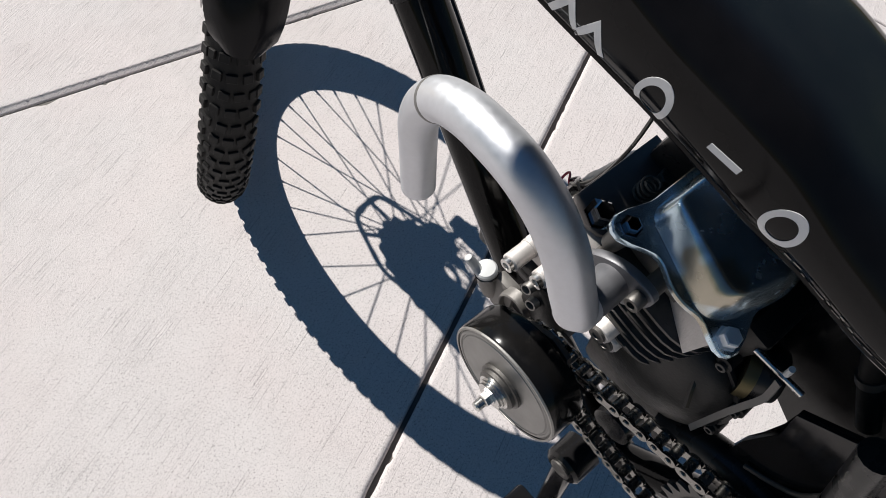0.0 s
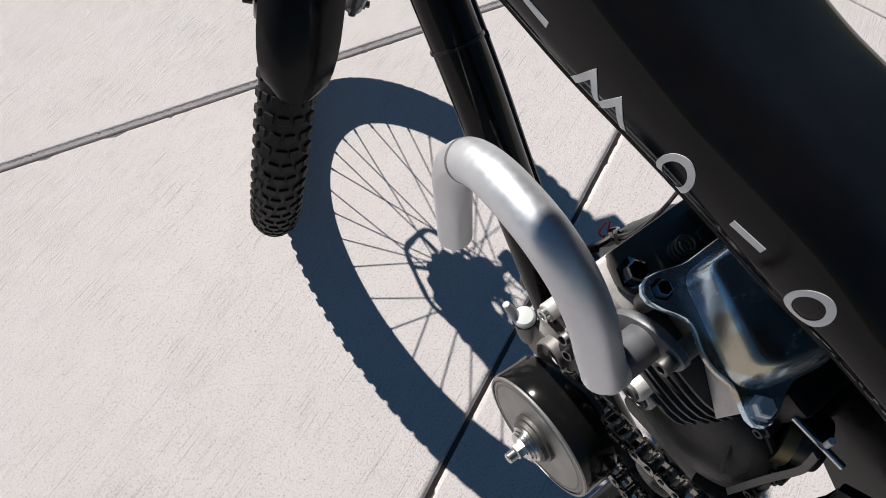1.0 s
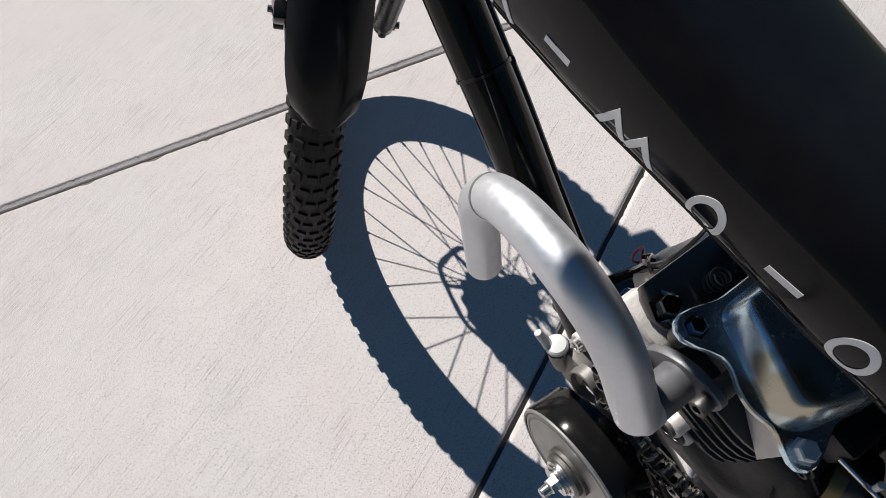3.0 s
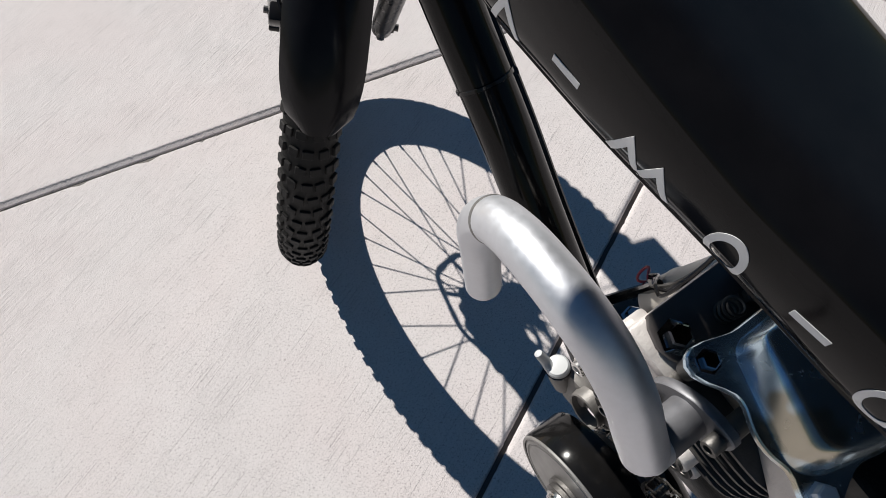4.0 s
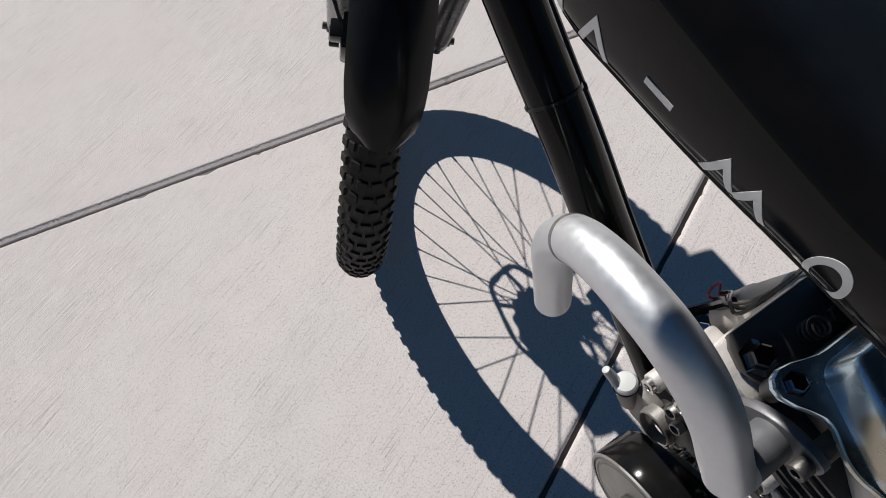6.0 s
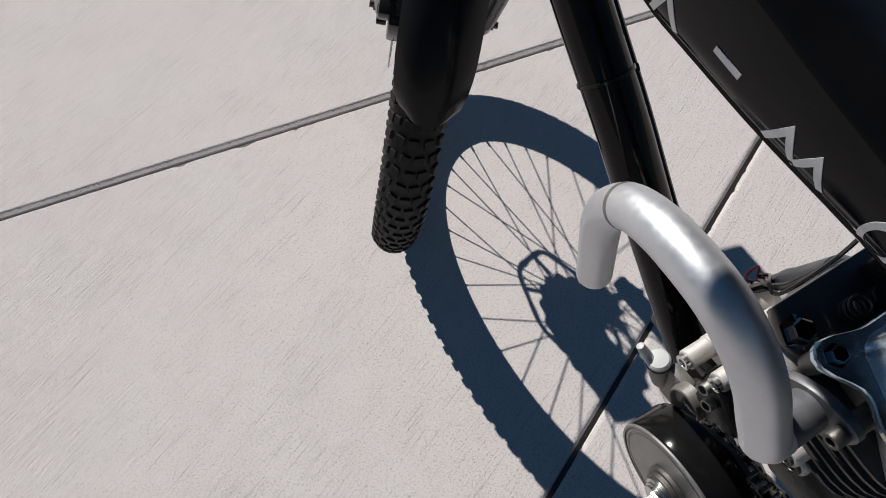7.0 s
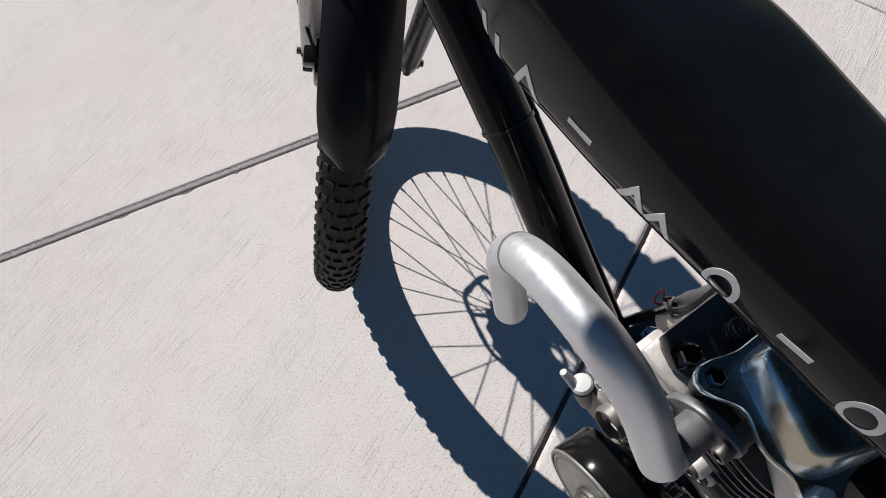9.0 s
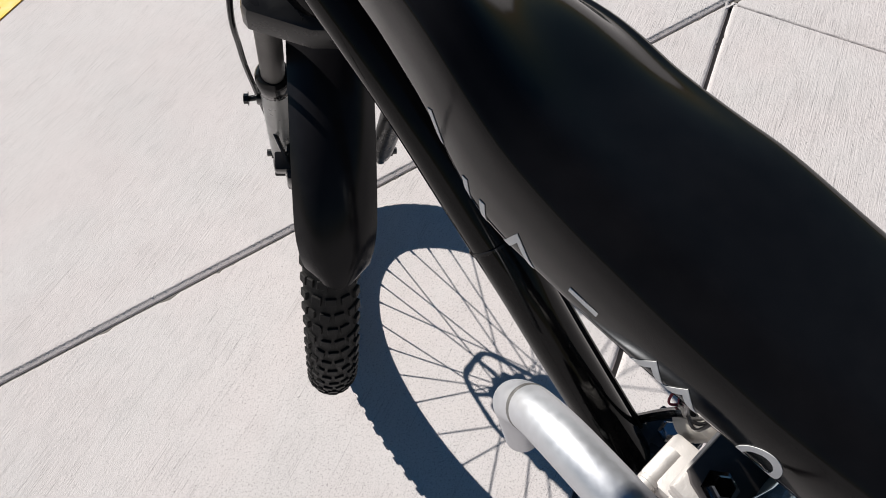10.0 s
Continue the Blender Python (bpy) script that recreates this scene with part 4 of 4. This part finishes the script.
def build_clutch():
    bm = bmesh.new()
    c = B(0.460, 0.0, 0.495)
    lathe(bm, c + LEFT * 0.0785, LEFT, [(0, 0.044), (0.001, 0.0505), (0.004, 0.0518), (0.028, 0.0518), (0.0305, 0.0505), (0.0305, 0.0487), (0.0290, 0.0487), (0.0290, 0.02)], 64)
    drum = bpart("clutch_drum", bm, M_GLOSS, engine, "gloss black clutch drum")
    bm = bmesh.new()
    lathe(bm, c + LEFT * 0.1080, LEFT, [(0, 0.0484), (0.0006, 0.0480), (0.0014, 0.0468), (0.0014, 0.0456), (0.0005, 0.0450), (0.0005, 0.0440), (0.0014, 0.0432), (0.0014, 0.024), (0.0014, 0.008)], 64)
    bpart("face_plate", bm, M_FACE, drum, "brushed grey clutch face")
    bm = bmesh.new()
    lathe(bm, c + LEFT * 0.1065, LEFT, [(0, 0.0503), (0.0018, 0.0512), (0.0030, 0.0506), (0.0030, 0.0490), (0.0018, 0.0488)], 64)
    bpart("rim_band", bm, M_ALUD, drum, "bright steel edge")
    bm = bmesh.new()
    lathe(bm, c + LEFT * 0.1085, LEFT, [(0, 0.0195), (0.0035, 0.0195), (0.004, 0.0185), (0.004, 0.017), (0.0072, 0.017), (0.0075, 0.016)], 40)
    bpart("hub_collar", bm, M_CASE, drum, "dark hub collar")
    bm = bmesh.new()
    lathe(bm, c + LEFT * 0.1160, LEFT, [(0, 0.0145), (0.002, 0.0145), (0.002, 0.0125), (0.0042, 0.0125), (0.0042, 0.0112), (0.0065, 0.0112)], 32)
    bpart("washer", bm, M_STEEL, drum)
    hex_bolt("bolt", c + LEFT * 0.1225, LEFT, 0.0102, 0.006, M_STEEL, drum, 1.2)
    bm = bmesh.new()
    lathe(bm, c + LEFT * 0.1290, LEFT, [(0, 0.004), (0.006, 0.004), (0.0068, 0.0032)], 16)
    bpart("shaft_tip", bm, M_STEEL, drum)


build_clutch()


# ---------- chain drive ----------
CHAIN_L = 0.0635
FRONT_C, FRONT_R = (0.462, 0.481), 0.026
REAR_C, REAR_R = (0.650, 0.482), 0.062
LINKS = 56


def chain_loop():
    """Points round the two sprockets at even steps, as (b, u)."""
    (x1, y1), (x2, y2) = FRONT_C, REAR_C
    dist = math.hypot(x2 - x1, y2 - y1)
    base = math.atan2(y2 - y1, x2 - x1)
    off = math.acos((FRONT_R - REAR_R) / dist)
    pts = []
    top, low = base + off, base - off
    span = 2 * math.pi - 2 * off
    for k in range(41):
        a = low - span * k / 40
        pts.append(Vector((x1 + FRONT_R * math.cos(a), y1 + FRONT_R * math.sin(a))))
    span = 2 * off
    for k in range(41):
        a = top - span * k / 40
        pts.append(Vector((x2 + REAR_R * math.cos(a), y2 + REAR_R * math.sin(a))))
    pts.append(pts[0].copy())
    cum = [0.0]
    for p, q in zip(pts[:-1], pts[1:]):
        cum.append(cum[-1] + (q - p).length)
    out = []
    i = 0
    for k in range(LINKS):
        s = cum[-1] * k / LINKS
        while cum[i + 1] < s:
            i += 1
        f = (s - cum[i]) / max(cum[i + 1] - cum[i], 1e-9)
        out.append(pts[i] + (pts[i + 1] - pts[i]) * f)
    return out


def link_mesh(outer, pitch):
    """One chain link along x, with its width along y."""
    bm = bmesh.new()
    y = 0.0066 if outer else 0.0049
    n = 9
    line = []
    for k in range(n):
        a = math.pi / 2 + math.pi * k / (n - 1)
        line.append((-pitch / 2 + 0.0058 * math.cos(a), 0.0056 * math.sin(a)))
    line.append((0.0, -0.0040))
    for k in range(n):
        a = -math.pi / 2 + math.pi * k / (n - 1)
        line.append((pitch / 2 + 0.0058 * math.cos(a), 0.0056 * math.sin(a)))
    line.append((0.0, 0.0040))
    for s in (-1, 1):
        prism(bm, [(x, s * y - 0.0007, z) for x, z in line], (0, 0.0014, 0))
    for s in (-1, 1):
        if outer:
            lathe(bm, (s * pitch / 2, -0.0086, 0), (0, 1, 0), [(0, 0.0018), (0.0006, 0.0024), (0.0166, 0.0024), (0.0172, 0.0018)], 10)
        else:
            lathe(bm, (s * pitch / 2, -0.0042, 0), (0, 1, 0), [(0, 0.0039), (0.0084, 0.0039)], 12)
    me = bpy.data.meshes.new("chain_link")
    bmesh.ops.recalc_face_normals(bm, faces=bm.faces)
    bm.to_mesh(me)
    bm.free()
    me.shade_smooth()
    me.set_sharp_from_angle(angle=radians(35))
    me.materials.append(M_CHAIN)
    return me


def sprocket(name, centre, radius, teeth, parent, thick=0.0030, bore=0.012):
    bm = bmesh.new()
    line = []
    for k in range(teeth * 6):
        a = 2 * math.pi * k / (teeth * 6)
        r = radius + (0.0045, 0.0030, -0.0025, -0.0042, -0.0025, 0.0030)[k % 6]
        line.append(B(centre[0] + r * math.cos(a), CHAIN_L - thick / 2, centre[1] + r * math.sin(a)))
    prism(bm, line, LEFT * thick)
    lathe(bm, B(centre[0], CHAIN_L - 0.02, centre[1]), LEFT, [(0, bore), (0.026, bore), (0.0265, bore * 0.8)], 20)
    return bpart(name, bm, M_CASE, parent, "dark steel sprocket")


def build_chain():
    chain = new("drive_chain")
    chain.parent = bike
    chain.matrix_parent_inverse = Matrix.Translation(-BASE)
    chain["label"] = "oily steel roller chain"
    pts = chain_loop()
    pitch = (pts[1] - pts[0]).length
    meshes = (link_mesh(False, pitch), link_mesh(True, pitch))
    for k in range(LINKS):
        p, q = pts[k], pts[(k + 1) % LINKS]
        m = (p + q) / 2
        d = (BACK * (q.x - p.x) + UP * (q.y - p.y)).normalized()
        z = d.cross(LEFT).normalized()
        rot = Matrix((d, LEFT, z)).transposed().to_4x4()
        ob = new("chain_link", meshes[k % 2])
        ob.parent = chain
        ob.matrix_basis = Matrix.Translation(B(m.x, CHAIN_L, m.y)) @ rot
    sprocket("engine_sprocket", FRONT_C, FRONT_R, 13, engine)
    jack = sprocket("jackshaft_sprocket", REAR_C, REAR_R, 31, bike)
    bm = bmesh.new()
    lathe(bm, B(REAR_C[0], CHAIN_L + 0.0018, REAR_C[1]), LEFT, [(0, 0.053), (0.001, 0.053), (0.0015, 0.052), (0.0015, 0.014)], 40)
    bpart("hub_plate", bm, M_BEIGE, jack, "pale round plate on the sprocket")


build_chain()


def build_pedals():
    bm = bmesh.new()
    lathe(bm, B(0.53, -0.05, 0.345), LEFT, [(0, 0.02), (0.06, 0.02)], 24)
    bb = bpart("bottom_bracket", bm, M_PLASTIC)
    bm = bmesh.new()
    d = (B(0.540, 0, 0.19) - B(0.527, 0, 0.352)).normalized()
    n = d.cross(LEFT)
    block(bm, B(0.5335, 0.066, 0.27), d * 0.092, n * 0.011, LEFT * 0.008, 0.006, 3)
    lathe(bm, B(0.527, 0.046, 0.352), LEFT, [(0, 0.019), (0.026, 0.019), (0.029, 0.016)], 24)
    arm = bpart("crank_arm", bm, M_PLASTIC, bb, "black pedal crank arm")
    bm = bmesh.new()
    lathe(bm, B(0.527, 0.0752, 0.352), LEFT, [(0, 0.0105), (0.0015, 0.0105), (0.002, 0.007), (0.001, 0.005)], 20)
    bpart("crank_bolt", bm, M_CASE, arm)
    bm = bmesh.new()
    block(bm, B(0.541, 0.115, 0.185), LEFT * 0.045, BACK * 0.035, UP * 0.011, 0.006, 2)
    bpart("pedal", bm, M_PLASTIC, arm, "black plastic pedal")


build_pedals()


# ---------- intake cluster in front of the engine ----------
def build_tap():
    bm = bmesh.new()
    c = B(0.377, 0.048, 0.478)
    ax = (UP - BACK * 0.15 + LEFT * 0.15).normalized()
    lathe(bm, c - ax * 0.042, ax, [(0, 0.006), (0.006, 0.008), (0.02, 0.0092), (0.036, 0.0095), (0.038, 0.0088)], 28)
    tap = bpart("carburettor", bm, M_BODY, engine, "grey cast carburettor body")
    bm = bmesh.new()
    lathe(bm, c - ax * 0.0045, ax, [(0, 0.0102), (0.0022, 0.0105), (0.0026, 0.0095)], 28)
    bpart("seal_ring", bm, M_PLASTIC, tap)
    bm = bmesh.new()
    lathe(bm, c - ax * 0.002, ax, [(0, 0.0098), (0.003, 0.0094), (0.0045, 0.008), (0.005, 0.003)], 28)
    bpart("cap", bm, M_LEVER, tap, "pale grey cap")
    bm = bmesh.new()
    p = c + ax * 0.001 - BACK * 0.008 + LEFT * 0.005
    arm = catmull([p - ax * 0.003 + BACK * 0.004, p, p + ax * 0.005 - BACK * 0.003 + LEFT * 0.001, p + ax * 0.0075 - BACK * 0.004 + LEFT * 0.0015, p + ax * 0.010 - BACK * 0.005 + LEFT * 0.002], 5)
    tube(bm, arm, [0.0046 - 0.0014 * k / (len(arm) - 1) if k < len(arm) - 1 else 0.0020 for k in range(len(arm))], 14)
    bpart("lever", bm, M_LEVER, tap, "pale grey fuel lever")
    # bolt tubes across the engine
    for (b0, l0, u0), r, ln in (((0.3985, 0.050, 0.524), 0.0078, 0.05), ((0.424, 0.046, 0.531), 0.0078, 0.05)):
        bm = bmesh.new()
        lathe(bm, B(b0, l0 - ln, u0), LEFT, [(0, r), (ln * 0.55, r), (ln * 0.56, r * 1.08), (ln * 0.62, r * 1.08), (ln * 0.63, r), (ln, r), (ln + 0.0008, r * 0.9)], 24)
        t = bpart("bolt_tube", bm, M_ALU, engine, "bright alloy bolt tube")
        hex_bolt("bolt", B(b0, l0 + 0.0006, u0), LEFT, r * 1.35, 0.004, M_STEEL, t, socket=True)
    bm = bmesh.new()
    block(bm, B(0.42, 0.008, 0.520), BACK * 0.030, LEFT * 0.022, UP * 0.010, 0.004, 2)
    bpart("manifold_block", bm, M_ALU, engine, "bright cast manifold block")
    # cast bracket with a round opening and two slots, facing left
    bm = bmesh.new()
    rings = []
    for k in range(32):
        a = 2 * math.pi * k / 32
        row = []
        for r, l in ((0.0142, 0.042), (0.0142, 0.0510), (0.0152, 0.0516), (0.0163, 0.0508), (0.0175, 0.042)):
            row.append(B(0.4135 + r * 1.0 * math.cos(a), l, 0.462 + r * 1.25 * math.sin(a)))
        rings.append(row)
    ring_strip(bm, rings, loop=True)
    br = bpart("port_ring", bm, M_BODY, engine, "grey cast port ring")
    bm = bmesh.new()
    block(bm, B(0.396, 0.040, 0.452), BACK * 0.012, LEFT * 0.006, UP * 0.024, 0.004, 2)
    bpart("bracket_web", bm, M_BODY, engine)
    bm = bmesh.new()
    lathe(bm, B(0.4135, 0.030, 0.462), LEFT, [(0, 0.0135), (0.012, 0.0135), (0.0125, 0.002)], 24)
    bpart("port_throat", bm, M_CRANK, engine)
    for b0, u0 in ((0.4195, 0.5135), (0.4275, 0.4985)):
        bm = bmesh.new()
        rings = []
        for k in range(20):
            a = 2 * math.pi * k / 20
            rings.append([B(b0 + r * 0.8 * math.cos(a) + r * 0.4 * math.sin(a), l, u0 + r * 1.15 * math.sin(a) - r * 0.3 * math.cos(a)) for r, l in ((0.0042, 0.046), (0.0042, 0.0515), (0.0056, 0.0515), (0.0060, 0.046))])
        ring_strip(bm, rings, loop=True)
        bpart("slot_ring", bm, M_ALUD, br)
    bm = bmesh.new()
    prism(bm, [B(b, 0.0730, u) for b, u in ((0.440, 0.497), (0.436, 0.518), (0.446, 0.534), (0.466, 0.544), (0.482, 0.538), (0.486, 0.518), (0.470, 0.497))], LEFT * 0.004, 0.001)
    bpart("drum_backplate", bm, M_CRANK, engine, "dark plate behind the clutch drum")
    bm = bmesh.new()
    block(bm, B(0.436, 0.030, 0.49), BACK * 0.024, LEFT * 0.016, UP * 0.032, 0.006, 2)
    bpart("case_front", bm, M_CRANK, engine)


build_tap()


def build_wiring():
    bm = bmesh.new()
    tube(bm, catmull([B(0.325, -0.024, 0.415), B(0.345, -0.028, 0.445), B(0.364, -0.030, 0.485), B(0.380, -0.028, 0.522), B(0.392, -0.020, 0.556)], 8), 0.0046, 10)
    hose = bpart("cable_sleeve", bm, M_PLASTIC, bike, "black cable sleeve")
    bm = bmesh.new()
    ring = [B(0.376 + 0.006 * math.cos(a), -0.032 + 0.004 * math.sin(2 * a), 0.531 + 0.0075 * math.sin(a)) for a in [2 * math.pi * k / 20 for k in range(20)]]
    tube(bm, ring + [ring[0]], 0.0011, 6)
    bpart("wire", bm, M_RED, hose, "looped red wire end")
    for k in range(3):
        bm = bmesh.new()
        z = 0.004 * k
        tube(bm, catmull([B(0.379, -0.030, 0.532 + z), B(0.386, -0.020 - z, 0.552), B(0.395, -0.010, 0.570 + 0.5 * z), B(0.408, -0.010 + z, 0.594 - z), B(0.420, -0.014, 0.64), B(0.428, -0.014, 0.72)], 6), 0.0014, 6)
        bpart("wire", bm, M_PLASTIC if k else M_CASE, hose)
    bm = bmesh.new()
    base = B(0.390, -0.035, 0.510)
    d = (B(0.428, -0.037, 0.600) - base).normalized()
    lathe(bm, base, d, [(0, 0.012), (0.003, 0.0172), (0.036, 0.0178), (0.038, 0.0186), (0.042, 0.0186), (0.044, 0.0178), (0.090, 0.0178), (0.095, 0.014)], 32)
    bpart("coil_can", bm, M_BEIGE, bike, "pale metal coil can under the tank")
    # front mount with a blue-glinting nut
    bm = bmesh.new()
    block(bm, B(0.378, -0.020, 0.447), BACK * 0.022, LEFT * 0.034, UP * 0.008, 0.003, 2)
    block(bm, B(0.350, -0.010, 0.440), BACK * 0.02, LEFT * 0.02, UP * 0.016, 0.004, 2)
    mount = bpart("front_mount", bm, M_SATIN, bike, "black front engine mount")
    hex_bolt("bolt", B(0.376, -0.037, 0.4555), UP, 0.013, 0.008, M_CHROME, mount, 1.4)


build_wiring()


def build_rear():
    # strap, rod and brass collar behind the engine
    bm = bmesh.new()
    path = catmull([B(0.566, 0.046, 0.537), B(0.5718, 0.043, 0.584), B(0.5770, 0.039, 0.611), B(0.5770, 0.037, 0.620), B(0.5752, 0.036, 0.632)], 6)
    rows = []
    for i, p in enumerate(path):
        d = (path[min(i + 1, len(path) - 1)] - path[max(i - 1, 0)]).normalized()
        w = d.cross(BACK * -0.5 + UP * 0.6 + LEFT).normalized()
        n = w.cross(d)
        rows.append([p + w * 0.0021 + n * 0.0007, p - w * 0.0021 + n * 0.0007, p - w * 0.0021 - n * 0.0007, p + w * 0.0021 - n * 0.0007])
    ring_strip(bm, rows)
    bpart("steel_strap", bm, M_BODY, bike, "bent bright steel strap")
    bm = bmesh.new()
    tube(bm, [B(0.556, 0.020, 0.6165), B(0.590, 0.020, 0.6145)], 0.0022, 12)
    rod = bpart("linkage_rod", bm, M_STEEL, bike, "thin bright linkage rod")
    bm = bmesh.new()
    tube(bm, [B(0.577, 0.018, 0.612), B(0.576, 0.021, 0.628)], 0.0020, 12)
    bpart("linkage_pin", bm, M_ZINC, rod)
    bm = bmesh.new()
    ax = (BACK * 0.9 + LEFT * -0.45).normalized()
    lathe(bm, B(0.557, 0.012, 0.580), ax, [(0, 0.020), (0.008, 0.020), (0.008, 0.016), (0, 0.016)], 32)
    bpart("brass_collar", bm, M_BRASS, bike, "dull brass collar")
    bm = bmesh.new()
    lathe(bm, B(0.564, 0.008, 0.582), ax, [(0, 0.018), (0.010, 0.019), (0.016, 0.017), (0.016, 0.005)], 28)
    bpart("air_filter", bm, M_SATIN, bike, "black round filter housing")
    # dark shroud that closes the space between engine and tank
    bm = bmesh.new()
    quad = [B(b, -0.030, u) for b, u in ((0.500, 0.60), (0.500, 0.735), (0.86, 0.735), (0.86, 0.50), (0.655, 0.535), (0.612, 0.500), (0.594, 0.514), (0.557, 0.505), (0.53, 0.53))]
    prism(bm, quad, LEFT * -0.012, 0.002)
    bpart("rear_shroud", bm, M_PLASTIC, bike, "black plastic shroud under the tank")
    bm = bmesh.new()
    tube(bm, catmull([B(0.555, 0.0, 0.72), B(0.585, -0.006, 0.675), B(0.606, -0.010, 0.63), B(0.63, -0.012, 0.59)], 6), 0.007, 12)
    hose = bpart("fuel_hose", bm, M_RUBBER, bike, "black rubber hose")
    bm = bmesh.new()
    lathe(bm, B(0.606, -0.010, 0.63), (B(0.63, -0.012, 0.59) - B(0.606, -0.010, 0.63)).normalized(), [(0, 0.0082), (0.006, 0.0082)], 16)
    bpart("hose_clip", bm, M_CASE, hose)
    # black swing arm tube and plate
    bm = bmesh.new()
    tube(bm, catmull([B(0.555, 0.030, 0.478), B(0.59, 0.030, 0.502), B(0.622, 0.030, 0.508), B(0.66, 0.030, 0.50), B(0.80, 0.036, 0.45)], 6), 0.0145, 18)
    bpart("chain_stay", bm, M_SATIN, bike)
    bm = bmesh.new()
    quad = [B(b, 0.030, u) for b, u in ((0.593, 0.522), (0.593, 0.545), (0.600, 0.584), (0.596, 0.611), (0.629, 0.636), (0.80, 0.62), (0.80, 0.46), (0.645, 0.490))]
    prism(bm, quad, LEFT * -0.007, 0.002)
    box = bpart("side_box", bm, M_PLASTIC, bike, "dark plastic box behind the engine")
    bm = bmesh.new()
    tube(bm, [B(0.628, 0.040, 0.652), B(0.642, 0.040, 0.600), B(0.66, 0.038, 0.53)], 0.010, 14)
    bpart("box_rib", bm, M_SATIN, box)
    bm = bmesh.new()
    tube(bm, catmull([B(0.606, 0.033, 0.528), B(0.622, 0.033, 0.538), B(0.636, 0.034, 0.556), B(0.642, 0.034, 0.59)], 5), 0.0018, 8)
    bpart("box_wire", bm, M_CASE, box)
    # engine underside and crowded dark fittings behind the cylinder
    bm = bmesh.new()
    block(bm, E(0.095, -0.01, -0.06), EX * 0.010, LEFT * 0.030, EH * 0.04, 0.006, 2)
    block(bm, B(0.52, -0.02, 0.47), BACK * 0.05, LEFT * 0.045, UP * 0.03, 0.012, 2)
    bpart("sump", bm, M_CRANK, engine)
    rng = random.Random(11)
    for k in range(16):
        bm = bmesh.new()
        p = B(0.542 + 0.0022 * k, 0.034 - 0.003 * k, 0.585 - 0.006 * (k % 4))
        q = p + BACK * (0.004 + 0.018 * rng.random()) + UP * (-0.04 + 0.03 * rng.random()) + LEFT * (0.03 * rng.random() - 0.012)
        mid_p = (p + q) / 2 + LEFT * 0.008 * (rng.random() - 0.3) + BACK * 0.006 * (rng.random() - 0.5)
        tube(bm, catmull([p, mid_p, q], 4), 0.0012 + 0.0014 * rng.random(), 6)
        bpart("wire", bm, M_PLASTIC, engine)
    # rear wheel and stay carry on behind the view
    bm = bmesh.new()
    rc = B(1.12, 0, 0.345)
    rings = []
    for k in range(72):
        a = 2 * math.pi * k / 72
        d = BACK * math.cos(a) + UP * math.sin(a)
        rings.append([rc + d * (0.312 + 0.031 * math.cos(q)) + LEFT * 0.027 * math.sin(q) for q in [2 * math.pi * j / 14 for j in range(14)]])
    ring_strip(bm, rings, loop=True)
    rear = bpart("rear_wheel", bm, M_RUBBER, bike, "black rubber rear tyre")
    bm = bmesh.new()
    lathe(bm, rc + LEFT * -0.06, LEFT, [(0, 0.006), (0.03, 0.02), (0.09, 0.02), (0.12, 0.006)], 20)
    bpart("hub", bm, M_CASE, rear)
    for k in range(18):
        a = 2 * math.pi * k / 18
        bm = bmesh.new()
        tube(bm, [rc + LEFT * (0.03 if k % 2 else -0.03), rc + (BACK * math.cos(a) + UP * math.sin(a)) * 0.285], 0.0011, 6)
        bpart("spoke", bm, M_STEEL, rear)
    for side in (1, -1):
        bm = bmesh.new()
        tube(bm, catmull([B(0.80, side * 0.036, 0.45), B(0.95, side * 0.055, 0.40), rc + LEFT * side * 0.06], 5), 0.011, 14)
        bpart("rear_stay", bm, M_PAINT)
        bm = bmesh.new()
        tube(bm, catmull([B(0.80, side * 0.02, 0.72), B(0.95, side * 0.05, 0.55), rc + LEFT * side * 0.06], 5), 0.009, 14)
        bpart("rear_stay", bm, M_PAINT)


build_rear()


def lift_parts():
    """Parts of the engine or wheel that carry pieces of their own hang from the bicycle itself."""
    for ob in list(bike.children_recursive):
        if ob.parent is not bike and ob.parent.parent is bike and ob.children:
            ob.parent = bike
            ob.matrix_parent_inverse = Matrix.Translation(-BASE)


lift_parts()
